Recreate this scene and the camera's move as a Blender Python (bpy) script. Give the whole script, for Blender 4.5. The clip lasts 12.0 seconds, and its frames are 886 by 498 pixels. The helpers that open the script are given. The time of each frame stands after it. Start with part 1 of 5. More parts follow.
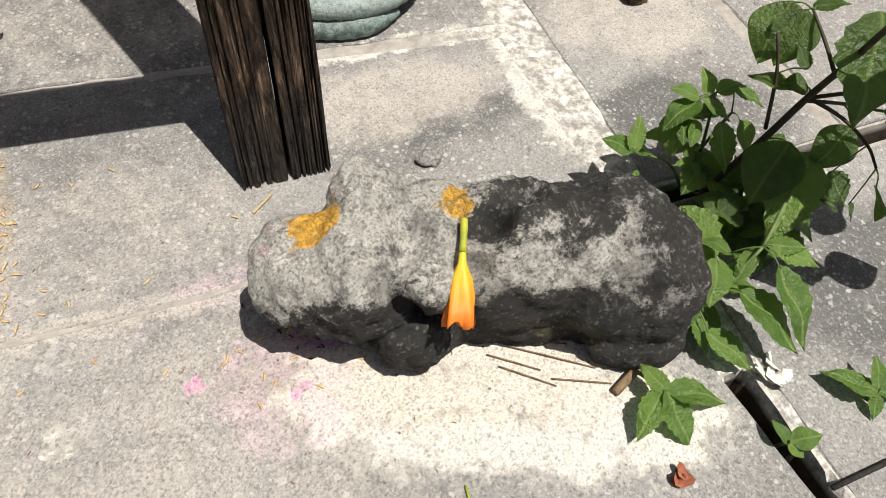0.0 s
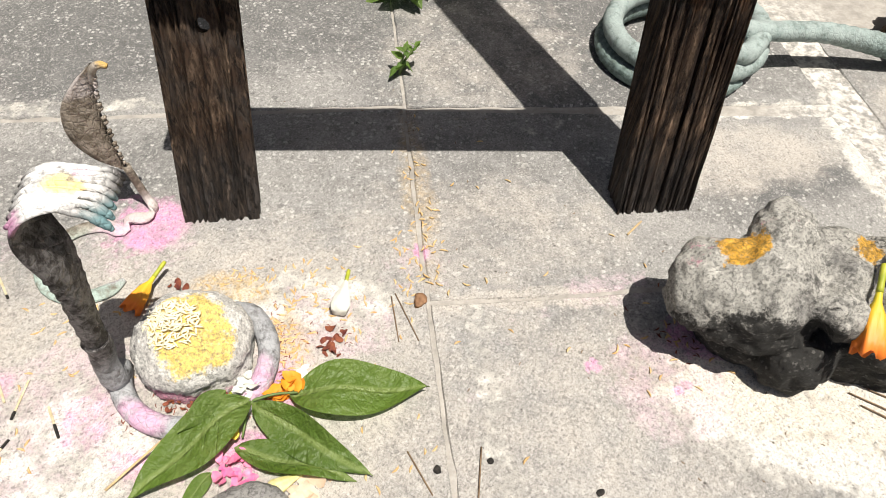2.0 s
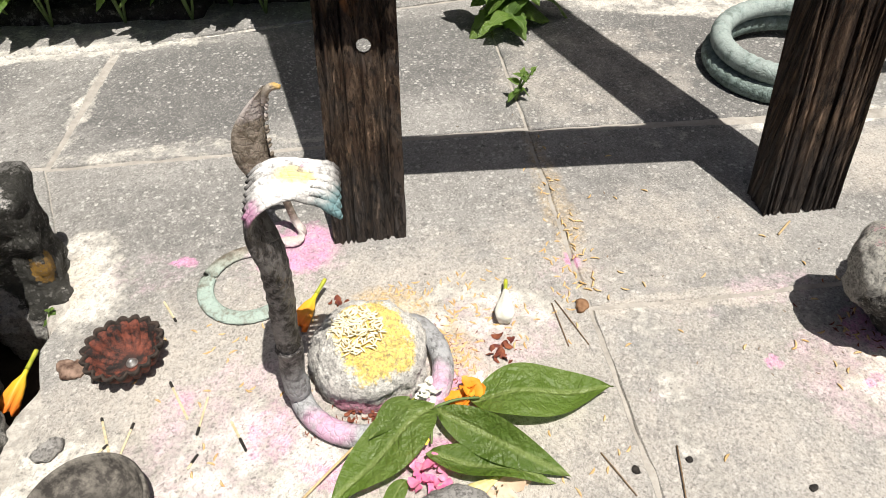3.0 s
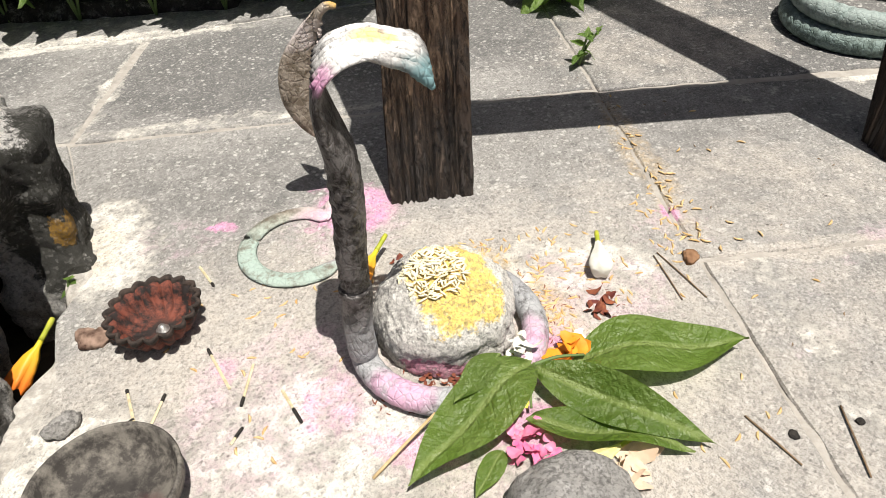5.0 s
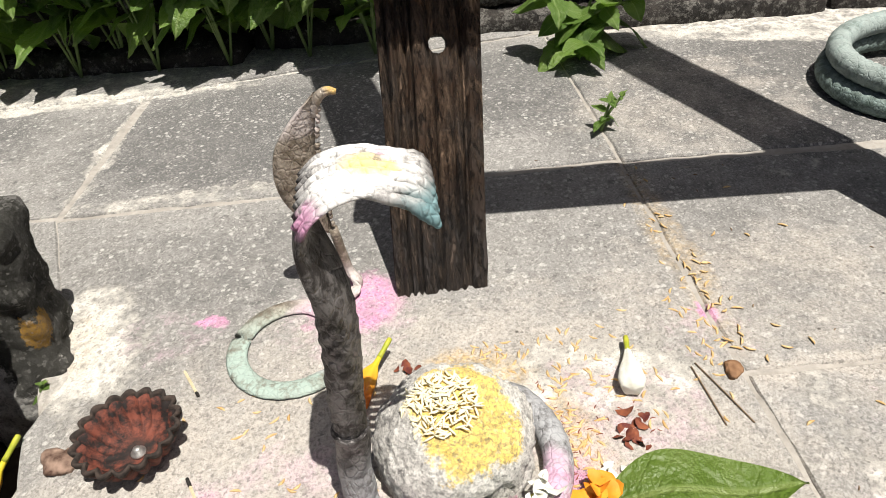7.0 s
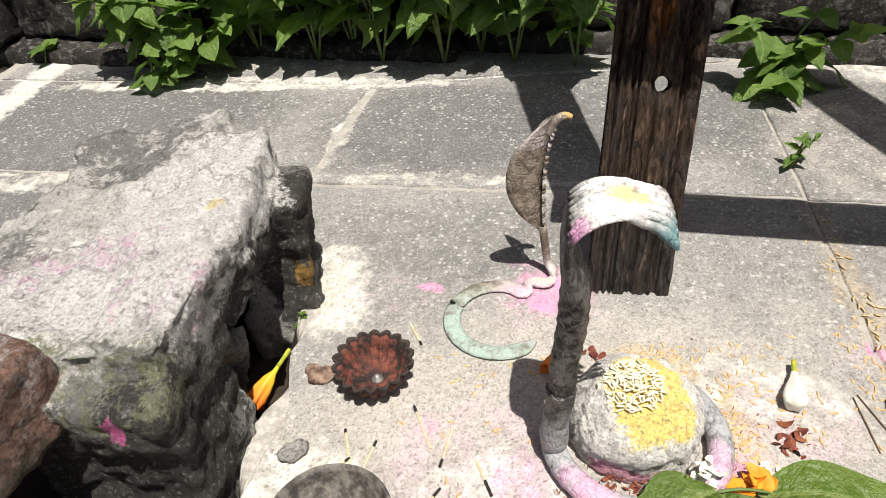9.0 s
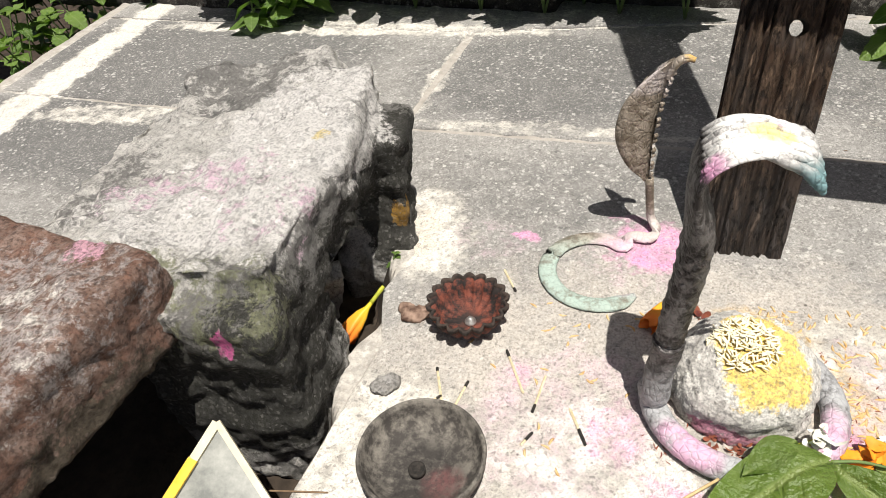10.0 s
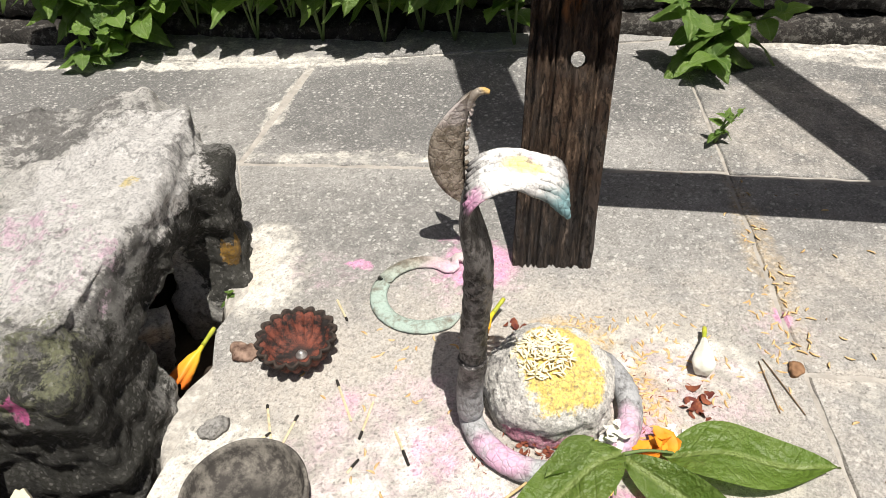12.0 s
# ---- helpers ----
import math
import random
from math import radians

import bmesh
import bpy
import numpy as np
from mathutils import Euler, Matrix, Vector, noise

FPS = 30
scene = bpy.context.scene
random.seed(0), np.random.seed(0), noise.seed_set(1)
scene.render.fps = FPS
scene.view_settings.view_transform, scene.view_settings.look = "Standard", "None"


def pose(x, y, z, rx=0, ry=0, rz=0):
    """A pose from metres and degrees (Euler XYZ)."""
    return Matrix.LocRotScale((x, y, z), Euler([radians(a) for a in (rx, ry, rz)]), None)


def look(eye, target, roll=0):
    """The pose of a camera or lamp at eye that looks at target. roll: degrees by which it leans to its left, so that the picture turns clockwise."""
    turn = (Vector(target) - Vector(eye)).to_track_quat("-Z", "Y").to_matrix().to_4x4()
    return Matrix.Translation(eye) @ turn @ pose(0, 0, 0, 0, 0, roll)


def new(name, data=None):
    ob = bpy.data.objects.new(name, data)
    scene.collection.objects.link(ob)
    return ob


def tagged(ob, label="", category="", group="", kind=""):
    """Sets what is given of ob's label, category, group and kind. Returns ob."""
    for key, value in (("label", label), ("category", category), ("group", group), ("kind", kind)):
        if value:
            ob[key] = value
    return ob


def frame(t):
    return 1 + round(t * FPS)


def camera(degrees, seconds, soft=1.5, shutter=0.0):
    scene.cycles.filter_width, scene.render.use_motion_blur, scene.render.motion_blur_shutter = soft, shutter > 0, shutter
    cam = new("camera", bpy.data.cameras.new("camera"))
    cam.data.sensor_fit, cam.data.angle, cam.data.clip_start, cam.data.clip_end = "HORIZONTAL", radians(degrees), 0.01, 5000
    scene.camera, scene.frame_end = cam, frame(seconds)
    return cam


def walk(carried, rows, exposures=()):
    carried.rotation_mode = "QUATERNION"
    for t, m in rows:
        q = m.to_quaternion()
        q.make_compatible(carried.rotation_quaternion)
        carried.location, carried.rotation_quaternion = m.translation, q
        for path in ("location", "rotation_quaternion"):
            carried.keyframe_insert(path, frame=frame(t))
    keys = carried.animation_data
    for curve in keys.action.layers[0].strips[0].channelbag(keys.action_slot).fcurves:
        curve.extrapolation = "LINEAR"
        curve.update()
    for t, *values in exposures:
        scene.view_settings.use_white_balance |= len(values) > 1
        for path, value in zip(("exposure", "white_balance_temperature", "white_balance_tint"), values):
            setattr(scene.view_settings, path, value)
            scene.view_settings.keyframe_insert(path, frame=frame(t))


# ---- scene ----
cam = camera(67.3, 12.0, 0.8)
PATH = [
    (0, (0.394, -0.15, 0.506), (0.932, 0.852, -1.139), 7.9),
    (0.5, (0.341, -0.157, 0.526), (0.766, 0.897, -1.119), 4.1),
    (1, (0.273, -0.176, 0.531), (0.605, 0.945, -1.093), 2.9),
    (1.5, (0.204, -0.188, 0.535), (0.447, 1.004, -1.052), 2.4),
    (2, (0.128, -0.182, 0.548), (0.344, 1.052, -1.01), 3.4),
    (2.5, (0.047, -0.204, 0.532), (0.208, 1.114, -0.964), -0.6),
    (2.7, (0.026, -0.205, 0.525), (0.169, 1.141, -0.947), -1.6),
    (4.3, (-0.058, -0.225, 0.419), (0.128, 1.304, -0.858), -5.7),
    (4.5, (-0.057, -0.217, 0.409), (0.1, 1.306, -0.879), -5.8),
    (5, (-0.057, -0.196, 0.379), (0.049, 1.314, -0.929), -4.9),
    (5.5, (-0.055, -0.171, 0.371), (0.016, 1.342, -0.936), -6.0),
    (6, (-0.04, -0.139, 0.367), (0.013, 1.36, -0.956), -5.5),
    (6.5, (-0.039, -0.114, 0.38), (0.047, 1.423, -0.897), -5.8),
    (6.7, (-0.04, -0.111, 0.383), (0.044, 1.442, -0.873), -5.6),
    (8.3, (-0.071, -0.178, 0.459), (-0.16, 1.4, -0.767), -5.9),
    (8.5, (-0.078, -0.189, 0.471), (-0.219, 1.39, -0.748), -5.1),
    (9, (-0.105, -0.193, 0.465), (-0.42, 1.338, -0.783), -5.8),
    (9.5, (-0.121, -0.195, 0.45), (-0.574, 1.295, -0.806), -6.5),
    (10, (-0.133, -0.203, 0.444), (-0.643, 1.222, -0.864), -7.4),
    (10.5, (-0.137, -0.21, 0.447), (-0.677, 1.198, -0.867), -8.0),
    (11, (-0.113, -0.206, 0.449), (-0.586, 1.227, -0.863), -7.1),
    (11.5, (-0.081, -0.201, 0.451), (-0.422, 1.268, -0.862), -5.3),
    (12, (-0.064, -0.197, 0.46), (-0.279, 1.314, -0.834), -4.4),
]
walk(cam, [(t, look(eye, target, roll)) for t, eye, target, roll in PATH], exposures=[(0, -0.18), (1.0, -0.10), (2.5, 0.0), (12, 0.0)])


# ---- light ----
SUN = Vector((0.18, -0.25, 1.0)).normalized()
world = bpy.data.worlds.new("sky")
scene.world = world
world.use_nodes = True
wn = world.node_tree.nodes
sky = wn.new("ShaderNodeTexSky")
sky.sky_type, sky.sun_disc = "NISHITA", False
sky.sun_elevation = math.asin(SUN.z)
sky.air_density, sky.dust_density, sky.ozone_density = 0.7, 4.0, 0.4
sky.sun_rotation = math.atan2(SUN.x, SUN.y)
wn["Background"].inputs["Strength"].default_value = 0.058
world.node_tree.links.new(sky.outputs[0], wn["Background"].inputs[0])
sun = new("sun", bpy.data.lights.new("sun", "SUN"))
sun.data.energy, sun.data.angle, sun.data.color = 6.6, radians(0.5), (1.0, 0.945, 0.87)
sun.matrix_world = look(SUN * 5, (0, 0, 0))
scene.view_settings.exposure = 0.0


# ---- material helpers ----
class Mat:
    """A node material under construction."""

    def __init__(self, name, rough=0.7, metal=0.0, spec=0.35):
        self.m = bpy.data.materials.new(name)
        self.m.use_nodes = True
        self.nt = self.m.node_tree
        self.b = self.nt.nodes["Principled BSDF"]
        self.b.inputs["Roughness"].default_value = rough
        self.b.inputs["Metallic"].default_value = metal
        self.b.inputs["Specular IOR Level"].default_value = spec
        self.coord = self.nt.nodes.new("ShaderNodeTexCoord")
        self.geo = self.nt.nodes.new("ShaderNodeNewGeometry")
        self.pos = self.geo.outputs["Position"]
        self.obj = self.coord.outputs["Object"]

    def n(self, kind, **inputs):
        node = self.nt.nodes.new(kind)
        for key, value in inputs.items():
            self.set(node, key.replace("_", " "), value)
        return node

    def set(self, node, key, value):
        sock = node.inputs[int(key[1:])] if key[0] == "i" and key[1:].isdigit() else node.inputs[key]
        if isinstance(value, bpy.types.NodeSocket):
            self.nt.links.new(value, sock)
        else:
            sock.default_value = value

    def noise(self, vec, scale, detail=4.0, rough=0.55, dist=0.0):
        return self.n("ShaderNodeTexNoise", Vector=vec, Scale=scale, Detail=detail, Roughness=rough, Distortion=dist).outputs["Fac"]

    def step(self, value, lo, hi, a=0.0, b=1.0):
        node = self.n("ShaderNodeMapRange", i0=value, i1=lo, i2=hi, i3=a, i4=b)
        return node.outputs[0]

    def op(self, kind, a, b=0.0):
        node = self.nt.nodes.new("ShaderNodeMath")
        node.operation, node.use_clamp = kind, True
        self.set(node, "i0", a)
        self.set(node, "i1", b)
        return node.outputs[0]

    def mix(self, fac, a, b):
        node = self.nt.nodes.new("ShaderNodeMix")
        node.data_type = "RGBA"
        self.set(node, "i0", fac)
        for i, c in ((6, a), (7, b)):
            self.set(node, "i%d" % i, c if isinstance(c, bpy.types.NodeSocket) else (*c, 1.0))
        return node.outputs[2]

    def stretch(self, vec, scale):
        node = self.n("ShaderNodeMapping", Vector=vec, Scale=scale)
        return node.outputs[0]

    def warp(self, vec, amount, scale):
        noise_node = self.n("ShaderNodeTexNoise", Vector=vec, Scale=scale, Detail=5.0, Roughness=0.65)
        sub = self.nt.nodes.new("ShaderNodeVectorMath")
        sub.operation = "SUBTRACT"
        self.set(sub, "i0", noise_node.outputs["Color"])
        sub.inputs[1].default_value = (0.5, 0.5, 0.5)
        mul = self.nt.nodes.new("ShaderNodeVectorMath")
        mul.operation = "MULTIPLY_ADD"
        self.nt.links.new(sub.outputs[0], mul.inputs[0])
        mul.inputs[1].default_value = (amount, amount, amount)
        self.set(mul, "i2", vec)
        return mul.outputs[0]

    def spots(self, vec, rows):
        """A mask of soft patches: rows of (centre, radii, turn, strength)."""
        total = 0.0
        for centre, radii, turn, strength in rows:
            node = self.n("ShaderNodeMapping", Vector=vec)
            node.vector_type = "TEXTURE"
            node.inputs["Location"].default_value = centre
            node.inputs["Rotation"].default_value = (0, 0, radians(turn))
            node.inputs["Scale"].default_value = radii
            ball = self.nt.nodes.new("ShaderNodeTexGradient")
            ball.gradient_type = "SPHERICAL"
            self.nt.links.new(node.outputs[0], ball.inputs[0])
            part_mask = self.step(ball.outputs["Fac"], 0.0, 0.45, 0.0, strength)
            total = self.op("MAXIMUM", part_mask, total)
        return total

    def ragged(self, vec, mask, scale, amount=3.5, lo=0.38, hi=0.85, detail=12.0):
        """A patch mask with a broken, crisp edge."""
        grain = self.noise(vec, scale, detail, 0.80)
        node = self.nt.nodes.new("ShaderNodeMath")
        node.operation = "MULTIPLY_ADD"
        self.set(node, "i0", grain)
        self.set(node, "i1", amount)
        self.set(node, "i2", -0.5 * amount)
        total = self.nt.nodes.new("ShaderNodeMath")
        total.operation = "ADD"
        self.set(total, "i0", node.outputs[0])
        self.set(total, "i1", mask)
        keep = self.op("GREATER_THAN", mask, 0.01)
        return self.op("MULTIPLY", self.step(total.outputs[0], lo, hi), keep)

    def colour(self, sock):
        self.set(self.b, "Base Color", sock if isinstance(sock, bpy.types.NodeSocket) else (*sock, 1.0))

    def bump(self, height, strength=0.4, distance=0.002):
        node = self.n("ShaderNodeBump", Height=height, Strength=strength, Distance=distance)
        prev = self.b.inputs["Normal"].links
        if prev:
            self.nt.links.new(prev[0].from_socket, node.inputs["Normal"])
        self.nt.links.new(node.outputs[0], self.b.inputs["Normal"])


def plain(name, a, b, scale=60, rough=0.6, metal=0.0, bump=0.2, distance=0.001, lo=0.35, hi=0.65, fine=8.0):
    """Two-tone material with grain at two scales."""
    m = Mat(name, rough, metal)
    big = m.step(m.noise(m.obj, scale, 5), lo, hi)
    small = m.step(m.noise(m.obj, scale * fine, 3), 0.3, 0.7)
    col = m.mix(big, a, b)
    m.colour(m.mix(m.op("MULTIPLY", small, 0.35), col, tuple(0.6 * (x + y) / 2 for x, y in zip(a, b))))
    m.bump(m.op("ADD", m.op("MULTIPLY", big, 0.6), m.op("MULTIPLY", small, 0.4)), bump, distance)
    return m.m


# ---- materials ----
def slab_material():
    m = Mat("grey_stone", 0.75)
    w = m.warp(m.pos, 0.05, 22)
    wf = m.warp(m.pos, 0.03, 60)
    big = m.step(m.noise(m.pos, 5, 6, 0.6), 0.38, 0.62)
    mid = m.step(m.noise(m.pos, 34, 10, 0.78), 0.43, 0.62)
    fine = m.noise(m.pos, 480, 6, 0.72)
    info = m.nt.nodes.new("ShaderNodeObjectInfo")
    tone = m.mix(big, (0.19, 0.186, 0.178), (0.33, 0.322, 0.305))
    tone = m.mix(m.op("MULTIPLY", info.outputs["Random"], 0.3), tone, (0.30, 0.29, 0.265))
    tone = m.mix(m.op("MULTIPLY", mid, 0.6), tone, (0.37, 0.365, 0.35))
    dark = m.spots(w, DARK)
    tone = m.mix(m.op("MULTIPLY", m.ragged(m.pos, dark, 30, 2.0, 0.2, 0.9), 0.8), tone, (0.085, 0.087, 0.088))
    # worn aggregate chips
    chips = m.n("ShaderNodeTexVoronoi", Vector=m.warp(m.pos, 0.006, 90), Scale=150.0)
    pick = m.op("GREATER_THAN", chips.outputs["Color"], 0.66)
    where = m.step(m.noise(m.pos, 9, 4), 0.36, 0.52)
    chip = m.op("MULTIPLY", m.op("MULTIPLY", m.step(chips.outputs["Distance"], 0.42, 0.3), pick), where)
    tone = m.mix(m.op("MULTIPLY", chip, 0.75), tone, (0.58, 0.57, 0.54))
    chips2 = m.n("ShaderNodeTexVoronoi", Vector=m.warp(m.pos, 0.008, 60), Scale=85.0)
    pick2 = m.op("GREATER_THAN", chips2.outputs["Color"], 0.8)
    chip2 = m.op("MULTIPLY", m.op("MULTIPLY", m.step(chips2.outputs["Distance"], 0.36, 0.28), pick2), where)
    tone = m.mix(m.op("MULTIPLY", chip2, 0.6), tone, (0.08, 0.08, 0.08))
    # pale dust, lime and cement smears
    pale = m.spots(w, PALE)
    pale = m.op("MULTIPLY", m.ragged(m.pos, pale, 18, 2.5, 0.25, 0.95), 0.8)
    tone = m.mix(pale, tone, (0.55, 0.505, 0.445))
    white = m.spots(w, WHITE)
    white = m.op("MULTIPLY", m.ragged(m.pos, white, 30, 3.0, 0.44, 0.84, 14.0), 0.90)
    tone = m.mix(white, tone, (0.76, 0.73, 0.66))
    flecks = m.n("ShaderNodeTexVoronoi", Vector=m.warp(m.pos, 0.03, 130), Scale=60.0)
    fleck = m.op("MULTIPLY", m.step(flecks.outputs["Distance"], 0.17, 0.08), m.op("GREATER_THAN", flecks.outputs["Color"], 0.80))
    tone = m.mix(m.op("MULTIPLY", fleck, 0.7), tone, (0.72, 0.71, 0.68))
    specks = m.n("ShaderNodeTexVoronoi", Vector=m.pos, Scale=110.0)
    speck = m.op("MULTIPLY", m.step(specks.outputs["Distance"], 0.2, 0.1), m.op("GREATER_THAN", specks.outputs["Color"], 0.86))
    tone = m.mix(speck, tone, (0.09, 0.08, 0.07))
    # coloured powder
    grain = m.step(m.noise(m.pos, 130, 6, 0.8), 0.36, 0.6)
    yellow = m.op("MULTIPLY", m.spots(w, OCHRE), grain)
    tone = m.mix(yellow, tone, (0.62, 0.42, 0.16))
    faint = m.ragged(m.pos, m.spots(w, PINK_DUST), 40, 3.0, 0.5, 1.2)
    tone = m.mix(m.op("MULTIPLY", faint, 0.6), tone, (0.75, 0.52, 0.62))
    strong = m.ragged(m.pos, m.spots(wf, PINK), 60, 2.2, 0.35, 1.0)
    tone = m.mix(m.op("MULTIPLY", strong, 0.85), tone, (0.80, 0.33, 0.58))
    grains_v = m.n("ShaderNodeTexVoronoi", Vector=m.warp(m.pos, 0.003, 300), Scale=520.0)
    tone = m.mix(m.step(grains_v.outputs["Color"], 0.62, 1.0, 0.0, 0.62), tone, (0.07, 0.067, 0.062))
    tone = m.mix(m.step(grains_v.outputs["Color"], 0.34, 0.0, 0.0, 0.55), tone, (0.66, 0.64, 0.60))
    grit = m.noise(m.pos, 950, 5, 0.75)
    tone = m.mix(m.op("MULTIPLY", m.step(grit, 0.53, 0.64), 0.35), tone, (0.62, 0.60, 0.56))
    tone = m.mix(m.op("MULTIPLY", m.step(grit, 0.46, 0.36), 0.5), tone, (0.07, 0.067, 0.062))
    m.colour(m.mix(m.op("MULTIPLY", m.step(fine, 0.49, 0.62), 0.40), tone, (0.09, 0.086, 0.08)))
    h = m.op("ADD", m.op("MULTIPLY", mid, 0.4), m.op("MULTIPLY", fine, 0.5))
    m.bump(h, 0.9, 0.0014)
    m.bump(m.op("ADD", m.op("MULTIPLY", white, 0.8), m.op("MULTIPLY", chip, 0.2)), 0.5, 0.0012)
    return m.m


# stains and painted shade on the paving: centre, radii, turn, strength
# DARK rows beyond x 0.85 add the weeds' shade to the slab's dark tone
DARK = [((-0.95, 0.44, 0), (0.45, 0.16, 1), 5, 1.0), ((-0.85, 0.72, 0), (0.45, 0.20, 1), 0, 1.0), ((0.0, 0.70, 0), (0.40, 0.18, 1), 0, 0.8), ((0.24, 0.62, 0), (0.2, 0.2, 1), 0, 0.6), ((0.92, 0.22, 0), (0.14, 0.10, 1), 0, 0.7), ((0.62, 0.32, 0), (0.12, 0.06, 1), 0, 0.8),
        ((-0.856, 0.621, 0), (0.25, 0.2, 1), 10, 0.9), ((-0.252, 0.663, 0), (0.26, 0.2, 1), 0, 0.9), ((0.449, 0.619, 0), (0.4, 0.24, 1), 0, 0.8),
        ((-0.752, 0.420, 0), (0.22, 0.14, 1), 0, 0.9), ((0.857, 0.270, 0), (0.09, 0.05, 1), 20, 1.0), ((0.301, 0.361, 0), (0.22, 0.16, 1), 0, 0.4), ((-0.200, 0.400, 0), (0.2, 0.1, 1), 0, 0.5), ((1.002, -0.019, 0), (0.25, 0.12, 1), 0, 0.9), ((0.550, 0.284, 0), (0.12, 0.05, 1), 0, 0.5), ((0.603, -0.165, 0), (0.14, 0.07, 1), 0, 0.7)]
PALE = [((0.28, 0.06, 0), (0.26, 0.22, 1), 0, 0.45), ((-0.05, 0.15, 0), (0.34, 0.20, 1), 0, 0.8), ((0.25, 0.27, 0), (0.25, 0.12, 1), 0, 0.5),
        ((-0.091, 0.073, 0), (0.40, 0.22, 1), 0, 0.85), ((0.305, 0.008, 0), (0.24, 0.2, 1), 0, 0.6), ((0.596, 0.360, 0), (0.16, 0.08, 1), 0, 0.8),
        ((0.913, 0.417, 0), (0.16, 0.12, 1), 0, 0.8), ((0.284, 0.178, 0), (0.16, 0.02, 1), -3, 0.9), ((0.300, 0.598, 0), (0.2, 0.18, 1), 0, 0.5), ((0.101, 0.203, 0), (0.2, 0.1, 1), 0, 0.5)]
WHITE = [((0.528, 0.022, 0), (0.24, 0.10, 1), -25, 1.0), ((0.626, -0.040, 0), (0.14, 0.07, 1), -20, 1.0), ((0.426, -0.032, 0), (0.07, 0.06, 1), 0, 0.4),
         ((-0.333, 0.301, 0), (0.07, 0.10, 1), 10, 0.9), ((-0.294, 0.046, 0), (0.12, 0.10, 1), 0, 0.9), ((-0.132, 0.063, 0), (0.12, 0.09, 1), 0, 0.85), ((0.063, 0.201, 0), (0.14, 0.05, 1), 0, 0.75),
         ((0.027, 0.078, 0), (0.10, 0.07, 1), 0, 0.7), ((-0.252, 0.517, 0), (0.30, 0.022, 1), 0, 0.6), ((-0.408, 0.648, 0), (0.022, 0.17, 1), -4, 0.65), ((-0.621, 0.809, 0), (0.55, 0.035, 1), 0, 0.8), ((-0.501, 0.879, 0), (0.5, 0.06, 1), 0, 0.45),
         ((-1.044, 0.620, 0), (0.05, 0.6, 1), 0, 1.0), ((-0.854, 0.500, 0), (0.25, 0.035, 1), 5, 0.7), ((0.594, 0.443, 0), (0.22, 0.022, 1), -2, 0.9), ((0.752, 0.327, 0), (0.06, 0.2, 1), 3, 0.9),
         ((0.520, 0.770, 0), (0.3, 0.05, 1), -12, 0.8), ((0.350, 0.438, 0), (0.05, 0.02, 1), 0, 0.5), ((0.286, 0.069, 0), (0.1, 0.08, 1), 0, 0.25), ((0.224, 0.058, 0), (0.02, 0.2, 1), 0, 0.6)]
OCHRE = [((-0.013, 0.221, 0), (0.05, 0.025, 1), -10, 0.8), ((0.046, 0.149, 0), (0.03, 0.05, 1), 0, 0.7), ((0.509, 0.044, 0), (0.2, 0.06, 1), -20, 0.25), ((0.186, 0.351, 0), (0.02, 0.16, 1), 0, 0.35), ((-0.338, 0.300, 0), (0.03, 0.05, 1), 0, 0.25)]
PINK_DUST = [((-0.162, 0.103, 0), (0.13, 0.10, 1), 20, 0.75), ((0.073, 0.171, 0), (0.10, 0.07, 1), 0, 0.7), ((-0.106, 0.298, 0), (0.09, 0.08, 1), 0, 0.6), ((0.389, 0.073, 0), (0.08, 0.09, 1), 30, 0.8),
             ((0.171, 0.235, 0), (0.06, 0.05, 1), 0, 0.5), ((-0.261, 0.301, 0), (0.08, 0.05, 1), 0, 0.5), ((0.367, 0.181, 0), (0.07, 0.04, 1), 0, 0.7), ((-0.013, 0.047, 0), (0.14, 0.06, 1), 0, 0.6), ((0.265, 0.109, 0), (0.12, 0.1, 1), 0, 0.3)]
PINK = [((-0.101, 0.313, 0), (0.055, 0.05, 1), 20, 0.85), ((-0.225, 0.310, 0), (0.02, 0.011, 1), 0, 0.9), ((0.179, 0.251, 0), (0.012, 0.016, 1), 0, 0.9), ((0.403, 0.069, 0), (0.012, 0.010, 1), 0, 0.8),
        ((0.326, 0.101, 0), (0.012, 0.009, 1), 0, 0.8), ((-0.121, 0.093, 0), (0.03, 0.04, 1), 0, 0.6), ((0.037, 0.103, 0), (0.03, 0.04, 1), 0, 0.9), ((0.441, 0.122, 0), (0.05, 0.04, 1), 10, 0.8),
        ((0.017, 0.053, 0), (0.05, 0.025, 1), 0, 0.9), ((-0.071, 0.049, 0), (0.05, 0.02, 1), -20, 0.7), ((-0.204, 0.135, 0), (0.02, 0.02, 1), 0, 0.5), ((-0.117, 0.354, 0), (0.03, 0.012, 1), 0, 0.5)]
M_SLAB = slab_material()


LIME = [((0.774, 0.298, 0), (0.14, 0.5, 1), 0, 1.0), ((0.200, 0.809, 0), (1.6, 0.05, 1), 0, 1.0), ((-1.053, 0.400, 0), (0.1, 1.0, 1), 0, 1.0), ((0.730, 0.011, 0), (0.16, 0.3, 1), 0, 1.0), ((-0.341, 0.197, 0), (0.06, 0.3, 1), 0, 0.5)]


